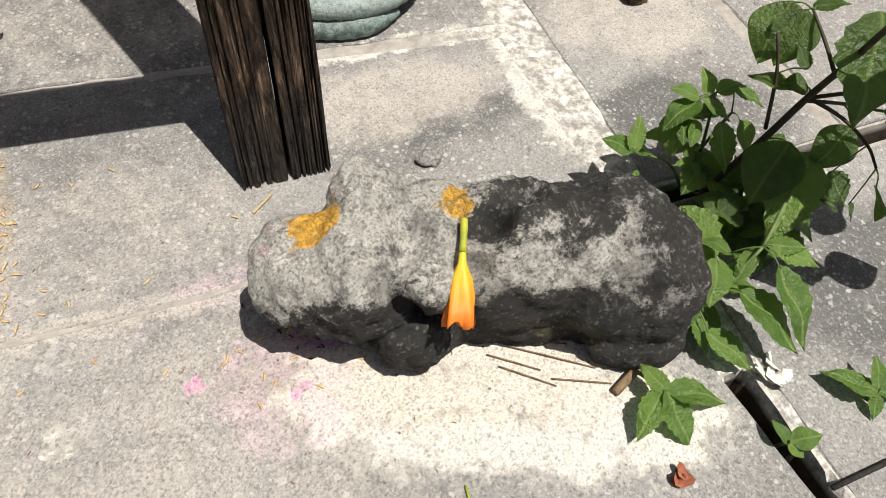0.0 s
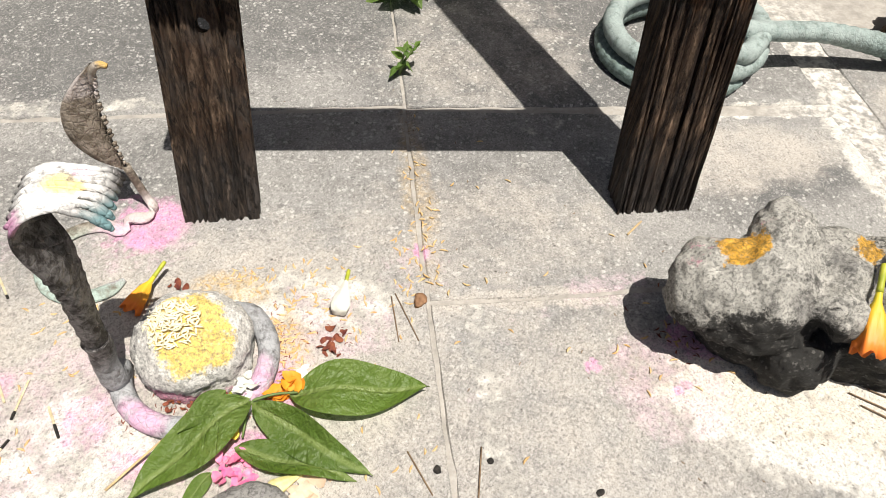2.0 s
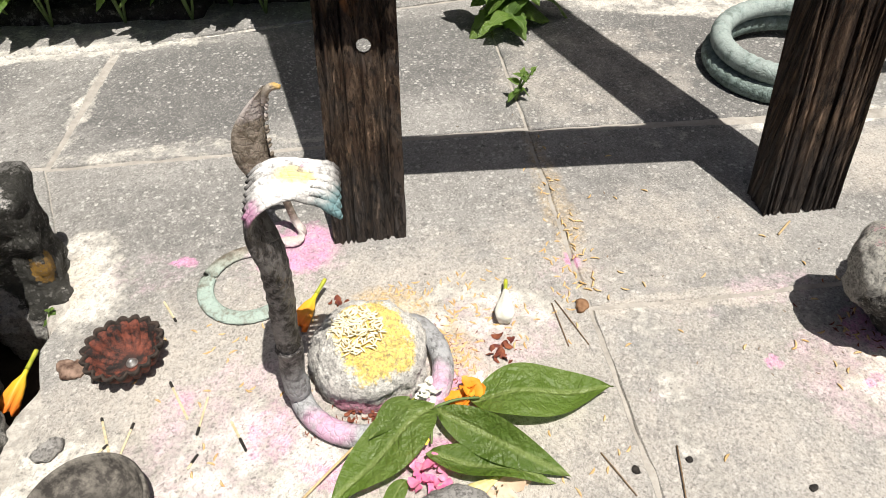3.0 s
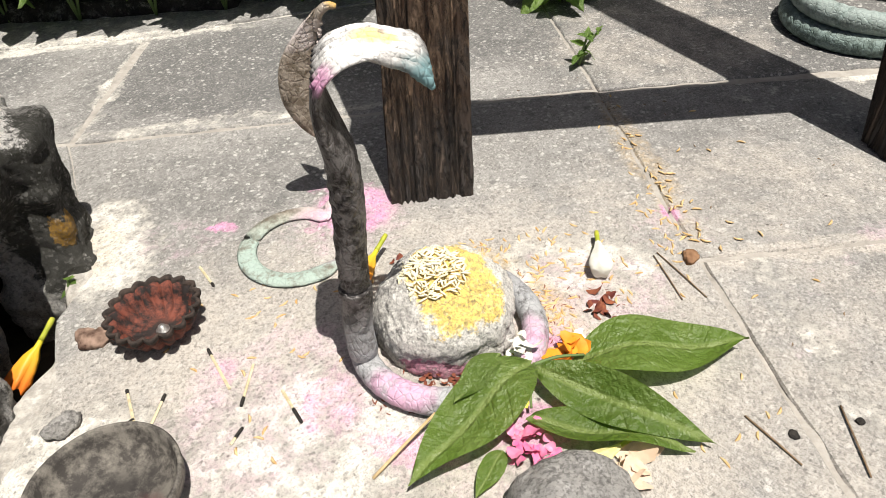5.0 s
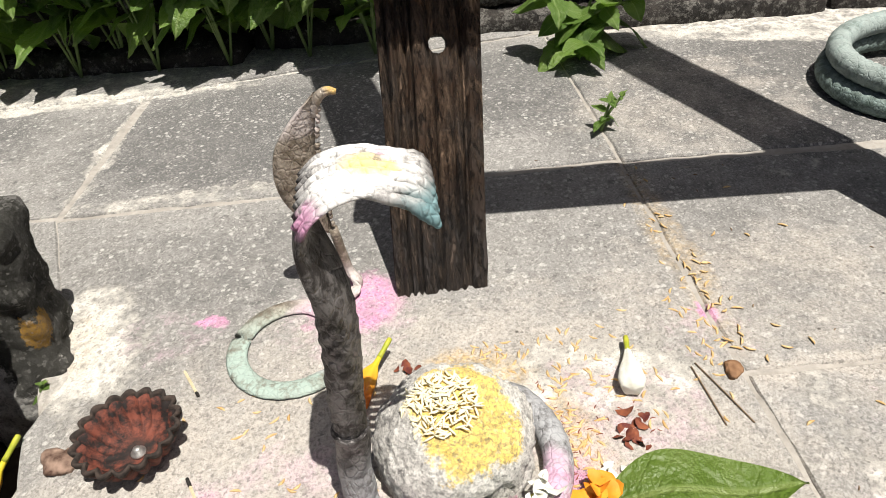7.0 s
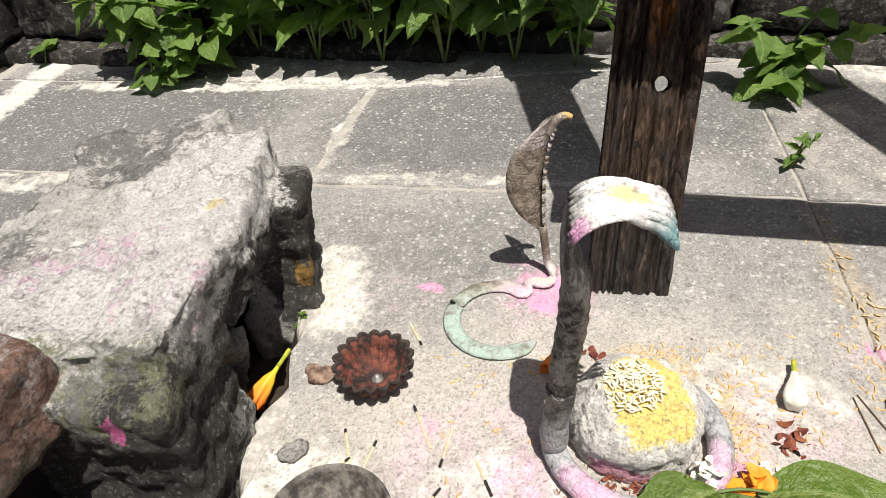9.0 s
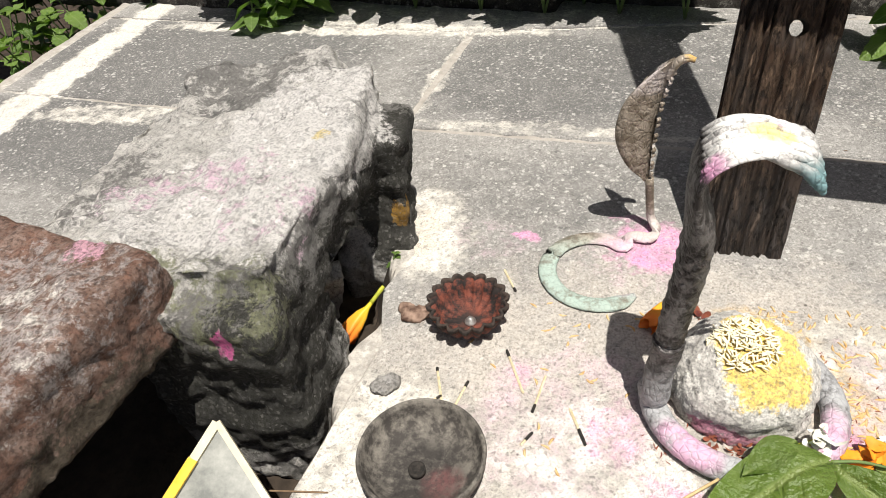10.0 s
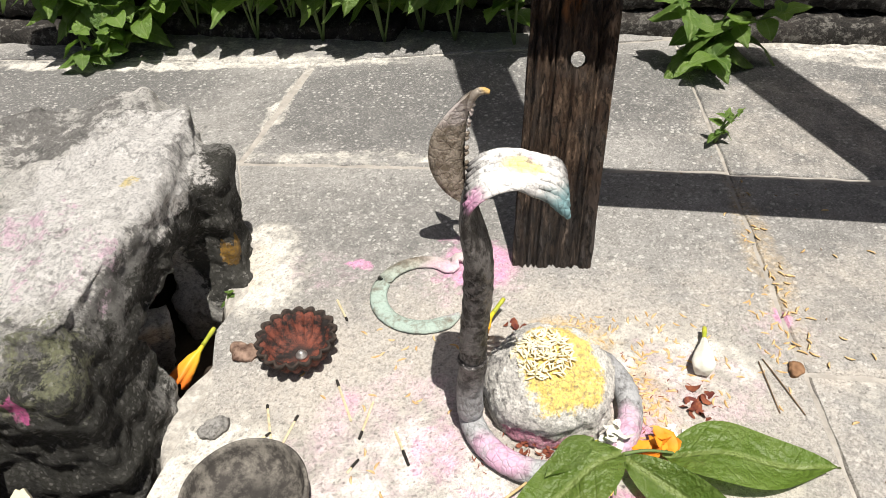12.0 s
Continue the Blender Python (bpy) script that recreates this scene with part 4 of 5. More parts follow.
def cobra_mesh():
    base = ring_rows()
    base[0] = (*base[0][:3], 0.004, 0.004)
    bm = sweep(base + [(-0.097, 0.119, 0.024, 0.0105, 0.0105), (-0.097, 0.121, 0.048, 0.0102, 0.0102), (-0.094, 0.123, 0.070, 0.0104, 0.0104), (-0.094, 0.123, 0.081, 0.0112, 0.0112)], 18, (1, 0, 0.01), 6,
               lambda i, n, a: 1 + 0.03 * math.sin(i * 1.9) * math.sin(3 * a))
    # the upper body rises out of the collar and flattens into the hood, which bends over forwards
    sweep([(-0.094, 0.123, 0.080, 0.0088, 0.0088), (-0.0935, 0.1235, 0.086, 0.0095, 0.0095), (-0.092, 0.125, 0.110, 0.0104, 0.0098), (-0.089, 0.127, 0.138, 0.0130, 0.0100), (-0.088, 0.129, 0.158, 0.0175, 0.0100),
           (-0.088, 0.131, 0.178, 0.0225, 0.0090), (-0.092, 0.133, 0.197, 0.0255, 0.0065), (-0.094, 0.135, 0.213, 0.0265, 0.0042), (-0.090, 0.136, 0.226, 0.0268, 0.0036), (-0.081, 0.137, 0.2340, 0.0260, 0.0034), (-0.070, 0.137, 0.2375, 0.0235, 0.0034), (-0.058, 0.137, 0.2370, 0.0205, 0.0034), (-0.051, 0.137, 0.2345, 0.0185, 0.003)],
          28, (0, 1, 0), 7, lambda i, n, a: (scales(i, n, a) if i < 34 else 1 + 0.05 * math.cos(9 * a) * abs(math.sin(a))), bm)
    # ribs fanning over the hood, each ending in a small drooping head
    for k in range(7):
        f = (k - 3) / 3.0
        y = 0.137 + 0.0190 * f
        fall = 0.004 * f * f
        sweep([(-0.094, 0.136 + 0.021 * f, 0.2275 - fall * 0.3, 0.0016, 0.0016), (-0.083, 0.137 + 0.020 * f, 0.2365 - fall * 0.4, 0.0020, 0.0020), (-0.066, 0.137 + 0.018 * f, 0.2405 - fall * 0.6, 0.0024, 0.0026), (-0.054, y, 0.2375 - fall * 0.8, 0.0027, 0.0030), (-0.045, y + 0.001 * f, 0.2350 - fall, 0.0026, 0.0032),
               (-0.040, y + 0.0022 * f, 0.2320 - fall, 0.0033, 0.0040), (-0.0355, y + 0.003 * f, 0.2270 - fall, 0.0030, 0.0032), (-0.0330, y + 0.0035 * f, 0.2225 - fall, 0.0014, 0.0014)], 10, (0, 1, 0), 5, lambda i, n, a: 1 + 0.06 * math.sin(i * 1.7), bm)
    return bm


statue("cobra_figure", cobra_mesh(), "tarnished copper many-headed cobra with hood dusted white", "statue", M_COBRA)


def cobra2_mesh():
    rows = []
    for k in range(15):
        a = radians(-38 - k * 19.0)
        r = 0.0475 - 0.00035 * k
        rows.append((-0.153 + r * math.cos(a), 0.271 + r * 1.02 * math.sin(a), 0.0035, 0.0085, 0.003))
    rows[0] = (*rows[0][:3], 0.003, 0.002)
    rows += [(-0.122, 0.322, 0.004, 0.008, 0.003), (-0.106, 0.322, 0.005, 0.008, 0.003), (-0.100, 0.334, 0.007, 0.006, 0.0035), (-0.106, 0.343, 0.014, 0.005, 0.004), (-0.109, 0.343, 0.035, 0.0045, 0.004), (-0.112, 0.342, 0.062, 0.0045, 0.004)]
    bm = sweep(rows, 12, (0.3, 1, 0), 4, lambda i, n, a: 1 + 0.02 * math.sin(i * 2.2))
    # the folded leaf of the hood: spine and two wings
    spine = spline([(-0.112, 0.342, 0.058, 0.003), (-0.113, 0.341, 0.080, 0.019), (-0.113, 0.341, 0.110, 0.029), (-0.111, 0.341, 0.142, 0.027), (-0.106, 0.341, 0.166, 0.016), (-0.100, 0.340, 0.182, 0.005)], 6)
    front, back = [], []
    for i, q in enumerate(spine):
        c, w = Vector(q[:3]), q[3]
        cols = []
        for s in (-1.0, -0.66, -0.33, 0.0, 0.33, 0.66, 1.0):
            arm = Vector((-0.95, -0.28, 0.0)) if s < 0 else Vector((-0.55, 0.80, 0.0))
            rib = 0.0012 if abs(s) == 0.33 and i % 2 else 0.0
            cols.append(c + arm * w * 1.2 * abs(s) + Vector((0.012, 0.002, 0)) * (abs(s) ** 2 - abs(s)) + Vector((rib, -rib, 0)))
        front.append([bm.verts.new(v) for v in cols])
        back.append([bm.verts.new(v + Vector((-0.0008, 0.0028, 0.0))) for v in cols])
    for f0, f1 in zip(front, front[1:]):
        for k in range(6):
            bm.faces.new((f0[k], f0[k + 1], f1[k + 1], f1[k]))
    for f0, f1 in zip(back, back[1:]):
        for k in range(6):
            bm.faces.new((f0[k + 1], f0[k], f1[k], f1[k + 1]))
    for k0 in (0, 6):
        for i in range(len(front) - 1):
            bm.faces.new((front[i][k0], front[i + 1][k0], back[i + 1][k0], back[i][k0]))
    sweep([(-0.108, 0.341, 0.166, 0.003, 0.003), (-0.102, 0.340, 0.180, 0.0045, 0.0036), (-0.095, 0.339, 0.185, 0.0042, 0.0034), (-0.088, 0.338, 0.184, 0.0026, 0.0022)], 10, (0, 1, 0), 4, None, bm)
    for k in range(16):
        q = spine[min(len(spine) - 1, 3 + k * 2 - k // 2)]
        w = 0.0014 + 0.0010 * math.sin(math.pi * k / 15)
        sweep([(q[0] + 0.0010, q[1] - 0.0012, q[2] - 0.0022, w, 0.0010), (q[0] + 0.0022, q[1] - 0.0020, q[2], w * 1.3, 0.0014), (q[0] + 0.0010, q[1] - 0.0012, q[2] + 0.0022, w, 0.0008)], 6, (0.6, 0.8, 0), 2, None, bm)
    bmesh.ops.recalc_face_normals(bm, faces=bm.faces)
    return bm


statue("cobra_figure", cobra2_mesh(), "small brass cobra with open hood and verdigris coil", "statue", M_COBRA2)


def coil_mesh():
    """Two turns of a thick ribbed body, then the neck running off over the paving."""
    rows, r = [], 0.0135
    for k in range(34):
        a = radians(-60 - k * 22)
        turn = k * 22 / 360
        big = 0.108 - 0.006 * turn
        z = r * 0.97 + 0.026 * min(1.6, max(0.0, turn - 0.25))
        rows.append((0.576 + big * math.cos(a), 0.568 + 0.90 * big * math.sin(a), z, r, r))
    rows[0] = (*rows[0][:3], 0.005, 0.005)
    rows += [(0.560, 0.520, 0.072, r, r), (0.600, 0.522, 0.072, r, r), (0.650, 0.527, 0.062, r, r), (0.745, 0.528, 0.055, r, r), (0.80, 0.524, 0.045, r * 1.1, r), (0.85, 0.516, 0.035, r * 1.2, r), (0.905, 0.505, 0.020, r, r * 0.8)]
    return sweep(rows, 14, (0, 0, 1), 6, lambda i, n, a: 1.0 + (0.05 if i % 2 else -0.03))


statue("serpent_figure", coil_mesh(), "large green patinated coiled metal serpent", "statue", M_COIL)

# ---- lamps and dishes ----
flute = lambda amount: (lambda a, j: 1 + amount * math.cos(18 * a) + 0.015 * math.sin(3 * a + 1))
diya = thing("oil_lamp", "fluted terracotta oil lamp blackened with soot", "oil lamp", at=(-0.2565, 0.187, 0.0))
bowl = [(0.0, 0.0), (0.016, 0.0), (0.026, 0.008), (0.033, 0.020), (0.0345, 0.026), (0.0325, 0.026), (0.028, 0.016), (0.022, 0.006), (0.012, 0.0035), (0.0, 0.003)]
part("bowl", lathe(bowl, 144, lambda a, j: 1 + (0.10 if 2 <= j <= 7 else 0.0) * (abs(math.cos(9 * a)) * 1.4 - 0.9) + 0.012 * math.sin(3 * a)), M_DIYA, diya)
part("rim", lathe([(0.0318, 0.0240), (0.0352, 0.0240), (0.0356, 0.0275), (0.0345, 0.0285), (0.0322, 0.0275), (0.0318, 0.0240)], 144, lambda a, j: 1 + 0.10 * (abs(math.cos(9 * a)) * 1.4 - 0.9) + 0.012 * math.sin(3 * a)), M_DIYA_RIM, diya, "sooty scalloped rim")
w = part("wick_holder", lathe([(0.0, 0.0), (0.0052, 0.0), (0.0052, 0.0022), (0.003, 0.003), (0.0026, 0.006), (0.0, 0.0065)], 20), M_COIN, diya, "small steel wick holder")
w.location = (0.002, -0.003, 0.0035)
dish = thing("clay_dish", "shallow round smoke-blackened clay dish", "dish", at=(-0.2545, 0.035, 0.0))
part("bowl", lathe([(0.0, 0.0), (0.028, 0.0), (0.040, 0.009), (0.0455, 0.020), (0.0465, 0.0285), (0.0455, 0.0305), (0.0438, 0.0300), (0.0425, 0.024), (0.0385, 0.0145), (0.031, 0.0095), (0.015, 0.0078), (0.0, 0.0075)], 72, lambda a, j: 1 + 0.008 * math.sin(2 * a + 1) + 0.003 * math.sin(7 * a)), M_DISH, dish)
w = part("wick_holder", lathe([(0.0, 0.0), (0.0062, 0.0), (0.0064, 0.0045), (0.0048, 0.0052), (0.0034, 0.0022), (0.0, 0.002)], 20), M_CHAR, dish, "small dark metal wick holder")
w.location = (-0.004, -0.004, 0.0076)

# ---- glazed frame corner among the boulders ----
pane = thing("picture_frame", "small glazed cream wooden frame leaning with yellow paste on its edge", "picture frame")
apex, left, right = Vector((-0.394, 0.011, 0.06)), Vector((-0.410, -0.049, 0.040)), Vector((-0.339, -0.028, 0.030))
u, v = (left - apex).normalized(), (right - apex).normalized()
nrm = u.cross(v).normalized()
if nrm.z < 0:
    nrm = -nrm


def beam(a, b, w, t, mat, name, label=""):
    side = (b - a).cross(nrm).normalized()
    bm = sweep([(*a, w, t), (*((a + b) / 2), w, t), (*b, w, t)], 8, side, 2, lambda i, n, ang: 1.0 if round(ang * 4 / math.pi) % 2 == 0 else 1.25)
    return part(name, bm, mat, pane, label, smooth=False)


far_l, far_r = apex + u * 0.15, apex + v * 0.13
beam(apex, far_l, 0.0036, 0.0036, M_CREAM, "frame_side")
beam(apex, far_r, 0.0026, 0.0036, M_CREAM, "frame_side")
beam(far_l, far_l + v * 0.13, 0.0036, 0.0036, M_CREAM, "frame_side")
beam(far_r, far_r + u * 0.15, 0.0026, 0.0036, M_CREAM, "frame_side")
beam(apex + u * 0.028 + nrm * 0.0032, apex + u * 0.075 + nrm * 0.0032, 0.0038, 0.0014, M_YELLOWPASTE, "paste_smear", "thick yellow turmeric smear")
bm = bmesh.new()
quad = [bm.verts.new(q + nrm * d) for d in (0.0005, -0.0015) for q in (apex, far_l, far_l + v * 0.13, far_r)]
for f in ((0, 1, 2, 3), (7, 6, 5, 4), (0, 4, 5, 1), (1, 5, 6, 2), (2, 6, 7, 3), (3, 7, 4, 0)):
    bm.faces.new([quad[i] for i in f])
part("pane", bm, M_GLASS, pane, "dusty grey glass pane", smooth=False)


# ---- leaves and plants ----
def leaf_mesh(width=0.5, teeth=0, fold=0.18, curl=0.25, tip=1.5, n=14, mat=None, seed=0):
    """A leaf one unit long along y, its midrib at x = 0."""
    bm = bmesh.new()
    rows = []
    for i in range(n + 1):
        t = i / n
        w = width / 2 * (math.sin(math.pi * t ** 0.8) ** 0.9 if 0 < t < 1 else 0) * (1 - 0.35 * t * (tip - 1))
        if teeth and 0 < i < n:
            w *= 1.0 + (0.10 if i % 2 else -0.06)
        z = -curl * t * t + 0.03 * math.sin(t * 9 + seed)
        row = []
        for s in (-1, -0.5, 0, 0.5, 1):
            row.append(bm.verts.new((s * w, t - (0.06 * abs(s) if teeth else 0.02 * abs(s)), z + fold * abs(s) * w * (1.0 if abs(s) < 0.9 else 0.85) + 0.012 * math.sin(7 * t + 3 * s + seed))))
        rows.append(row)
    for a, b in zip(rows, rows[1:]):
        for k in range(4):
            bm.faces.new((a[k], a[k + 1], b[k + 1], b[k]))
    bmesh.ops.remove_doubles(bm, verts=bm.verts, dist=1e-5)
    return mesh_of(bm, "leaf", mat or M_LEAF)


LEAVES = [leaf_mesh(0.58, 1, 0.2, 0.25, seed=1), leaf_mesh(0.66, 1, 0.12, 0.35, seed=2), leaf_mesh(0.5, 1, 0.25, 0.15, seed=3), leaf_mesh(0.78, 0, 0.15, 0.3, seed=4), leaf_mesh(0.72, 0, 0.15, 0.25, seed=9), leaf_mesh(0.74, 1, 0.14, 0.2, seed=10)]
DARKLEAVES = [leaf_mesh(0.47, 0, 0.22, 0.10, 0.9, 18, M_LEAF_GLOSS, 5), leaf_mesh(0.46, 0, 0.2, 0.2, 1.3, 18, M_LEAF_GLOSS, 6), leaf_mesh(0.80, 1, 0.15, 0.3, 1.2, 14, M_LEAF_DARK, 7), leaf_mesh(0.30, 0, 0.5, 0.10, 1.1, 18, M_LEAF_GLOSS, 8), leaf_mesh(0.86, 0, 0.12, 0.22, 0.9, 16, M_LEAF_DARK, 9)]


def put_leaf(parent, at, heading, pitch, size, me, roll=0.0):
    ob = new("leaf", me)
    ob.parent = parent
    ob.matrix_basis = Matrix.Translation(at) @ Euler((radians(pitch), radians(roll), radians(heading))).to_matrix().to_4x4() @ Matrix.Diagonal((size, size, size, 1))
    return ob


def plant(name, label, base, stems, rng, leaf_size, meshes, per, spread=55, stem_mat=None, group=""):
    """stems: rows of points from the base outwards. Leaves stand along each, in turning pairs, and a tuft at its end."""
    top = thing(name, label, "plant", group, base)
    for pts in stems:
        rows = [(*q, 0.0022 * (1 - 0.5 * i / len(pts)), 0.0022 * (1 - 0.5 * i / len(pts))) for i, q in enumerate(pts)]
        part("stem", sweep(rows, 6, (0.3, 1, 0.1), 4), stem_mat or M_STEM, top)
        line = spline(pts, 6)
        for k in range(per):
            t = 0.25 + 0.75 * (k + rng.random() * 0.6) / per
            q = line[min(len(line) - 1, int(t * (len(line) - 1)))]
            heading = k * 137.5 + rng.uniform(-25, 25)
            put_leaf(top, q, heading, rng.uniform(-spread * 0.5, spread * 0.5) - 5, leaf_size * rng.uniform(0.55, 1.1) * (1.15 - 0.45 * t), rng.choice(meshes), rng.uniform(-25, 25))
        for k in range(4):
            put_leaf(top, line[-1], k * 90 + rng.uniform(-30, 30), rng.uniform(5, 50), leaf_size * rng.uniform(0.3, 0.55), rng.choice(meshes), rng.uniform(-20, 20))
    return top


rng = random.Random(11)
# weeds along the foot of the wall
BACK = [(-0.80, 0.88, 0.12), (-0.52, 0.90, 0.16), (-0.40, 0.89, 0.17), (-0.29, 0.88, 0.15), (-0.17, 0.88, 0.16), (-0.07, 0.86, 0.13), (-0.64, 0.93, 0.12), (-0.46, 0.93, 0.16), (-0.23, 0.92, 0.16)]
for bx, by, bh in BACK:
    bh *= 1.35
    stems = []
    for k in range(4):
        a = rng.uniform(180, 360)
        dx, dy = math.cos(radians(a)) * 0.07, math.sin(radians(a)) * 0.05
        stems.append([(0, 0, 0), (dx * 0.4, dy * 0.3, bh * 0.5), (dx, dy, bh * rng.uniform(0.7, 1.1)), (dx * 1.4, dy * 1.5, bh * rng.uniform(0.6, 1.0))])
    plant("weed", "leafy green weed growing at the foot of the wall", (bx, by, 0.0), stems, rng, 0.088, LEAVES, 11, 70, group="weeds along the wall")
plant("weed", "low round-leaved weed in a paving joint", (-0.775, 0.800, 0.0), [[(0, 0, 0), (0.0, -0.01, 0.03), (0.01, -0.02, 0.07)], [(0, 0, 0), (0.03, 0.0, 0.03), (0.05, 0.0, 0.06)]], rng, 0.05, [LEAVES[3], LEAVES[1]], 8, 60)
plant("broad_weed", "broad round-leaved weed in the joint by the wall", (0.215, 0.789, 0.0), [[(0, 0, 0), (0.01, -0.02, 0.05), (0.03, -0.045, 0.075)], [(0, 0, 0), (-0.02, -0.01, 0.06), (-0.05, -0.02, 0.10)], [(0, 0, 0), (0.02, 0.0, 0.07), (0.05, -0.01, 0.13)], [(0, 0, 0), (0.0, -0.03, 0.03), (-0.005, -0.07, 0.04)], [(0, 0, 0), (0.03, -0.01, 0.05), (0.09, -0.02, 0.08)]], rng, 0.085, [LEAVES[3], LEAVES[1]], 5, 45)
plant("broad_weed", "round-leaved weed spreading over the paving joint", (-0.745, 0.845, 0.0), [[(0, 0, 0), (0.01, -0.02, 0.05), (0.03, -0.03, 0.09)], [(0, 0, 0), (-0.02, -0.01, 0.06), (-0.05, -0.02, 0.12)], [(0, 0, 0), (0.05, 0.0, 0.06), (0.10, -0.01, 0.10)], [(0, 0, 0), (0.02, 0.02, 0.08), (0.04, 0.02, 0.17)]], rng, 0.068, [LEAVES[3], LEAVES[1]], 8, 50)
# small sprout in the joint behind the frame
plant("sprout", "tiny pale green sprout in a paving joint", (0.184, 0.555, 0.0), [[(0, 0, 0), (0.002, -0.002, 0.015), (0.008, 0.0, 0.035)], [(0, 0, 0), (0.008, 0.002, 0.02), (0.022, 0.004, 0.038)]], rng, 0.028, [LEAVES[2]], 4, 60)
# weeds beside the bull: leaves as (x, y, z, heading, pitch, length)
def leafy(name, label, stems, leaves, meshes, stem_mat, seed, width=0.0016, under=False):
    top = thing(name, label, "plant")
    r = random.Random(seed)
    for pts in stems:
        n = len(pts)
        thin = width if pts is stems[0] else min(width, 0.0014)
        part("stem", sweep([(*q, thin * (1.3 - 0.7 * i / n), thin * (1.3 - 0.7 * i / n)) for i, q in enumerate(pts)], 7, (0.3, 1, 0.1), 4), stem_mat, top)
    for k, (x, y, z, heading, pitch, size) in enumerate(leaves):
        put_leaf(top, (x, y, z), heading, pitch + r.uniform(-6, 6), size, meshes[k % len(meshes)], r.uniform(-18, 18))
        if under and z > 0.03:
            put_leaf(top, (x + r.uniform(-0.01, 0.01), y + r.uniform(-0.01, 0.01), max(0.012, z - r.uniform(0.015, 0.045))), heading + r.uniform(60, 300), r.uniform(-25, 15), size * r.uniform(0.5, 0.8), meshes[(k + 1) % len(meshes)], r.uniform(-25, 25))
        # the leaf's own stalk
        near = min((Vector(q) for pts in stems for q in pts), key=lambda q: (q - Vector((x, y, z))).length)
        part("stalk", sweep([(*near, 0.0008, 0.0008), (*((near + Vector((x, y, z))) / 2 + Vector((0, 0, 0.003))), 0.0007, 0.0007), (x, y, z, 0.0006, 0.0006)], 5, (0.3, 1, 0.1), 3), M_STEM, top)
    return top


# upper leaves out of view, added to throw shade on the slab below
SHADE_CROWN = [(0.93 + 0.05 * math.cos(k * 2.4), 0.02 + 0.06 * math.sin(k * 2.4), 0.17 + 0.018 * k, k * 137, -15, 0.055) for k in range(10)]
leafy("tall_weed", "tall broad-leaved weed with dark woody stem beside the bull",
      [[(0.832, 0.140, -0.03), (0.832, 0.127, 0.04), (0.840, 0.116, 0.10), (0.852, 0.111, 0.15), (0.846, 0.096, 0.20), (0.826, 0.077, 0.25), (0.80, 0.05, 0.31)],
       [(0.838, 0.119, 0.11), (0.832, 0.135, 0.16), (0.826, 0.150, 0.19)], [(0.852, 0.112, 0.145), (0.89, 0.102, 0.140), (0.93, 0.092, 0.13), (0.97, 0.08, 0.125)], [(0.85, 0.10, 0.18), (0.855, 0.125, 0.19), (0.86, 0.155, 0.20)], [(0.852, 0.110, 0.15), (0.870, 0.085, 0.145), (0.882, 0.060, 0.135), (0.877, 0.040, 0.13)], [(0.852, 0.110, 0.15), (0.89, 0.07, 0.19), (0.925, 0.03, 0.25), (0.94, 0.0, 0.32)]],
      [(0.850, 0.170, 0.200, 114, -30, 0.052), (0.855, 0.157, 0.200, 140, -50, 0.046), (0.859, 0.105, 0.230, 155, -30, 0.078), (0.842, 0.123, 0.150, 23, 0, 0.036), (0.860, 0.121, 0.150, 67, 26, 0.024), (0.847, 0.124, 0.170, 0, 42, 0.020),
       (0.889, 0.084, 0.130, 131, -45, 0.044), (0.848, 0.098, 0.110, 114, -30, 0.060), (0.882, 0.069, 0.090, -169, -21, 0.034), (0.875, 0.029, 0.120, -125, -55, 0.034), (0.886, 0.040, 0.080, -141, -38, 0.020), (0.863, 0.158, 0.200, -123, 31, 0.026), (0.85, 0.06, 0.25, 100, -10, 0.03)] + SHADE_CROWN,
      [DARKLEAVES[4], DARKLEAVES[4], DARKLEAVES[2]], M_DARKSTEM, 1, 0.0030)
leafy("weed", "soft round-leaved weed rising behind the bull's rump",
      [[(0.832, 0.150, -0.02), (0.826, 0.158, 0.05), (0.818, 0.168, 0.112)], [(0.832, 0.150, -0.02), (0.800, 0.162, 0.03), (0.752, 0.168, 0.058)], [(0.826, 0.158, 0.05), (0.842, 0.160, 0.09)]],
      [(0.801, 0.168, 0.110, 99, -14, 0.043), (0.842, 0.172, 0.110, -141, 0, 0.032), (0.815, 0.170, 0.110, 6, 60, 0.026), (0.803, 0.171, 0.110, 57, 23, 0.028), (0.821, 0.150, 0.090, 173, -42, 0.047), (0.843, 0.148, 0.090, -161, -36, 0.036), (0.790, 0.178, 0.090, 153, -45, 0.044),
       (0.805, 0.167, 0.110, -124, -16, 0.038), (0.801, 0.162, 0.090, -170, -55, 0.028), (0.823, 0.171, 0.110, -84, 28, 0.026), (0.750, 0.168, 0.060, -20, 58, 0.035), (0.750, 0.168, 0.060, 48, 20, 0.031), (0.750, 0.166, 0.060, -90, 0, 0.024)],
      [LEAVES[4], LEAVES[0], LEAVES[4]], M_STEM, 2, under=True)
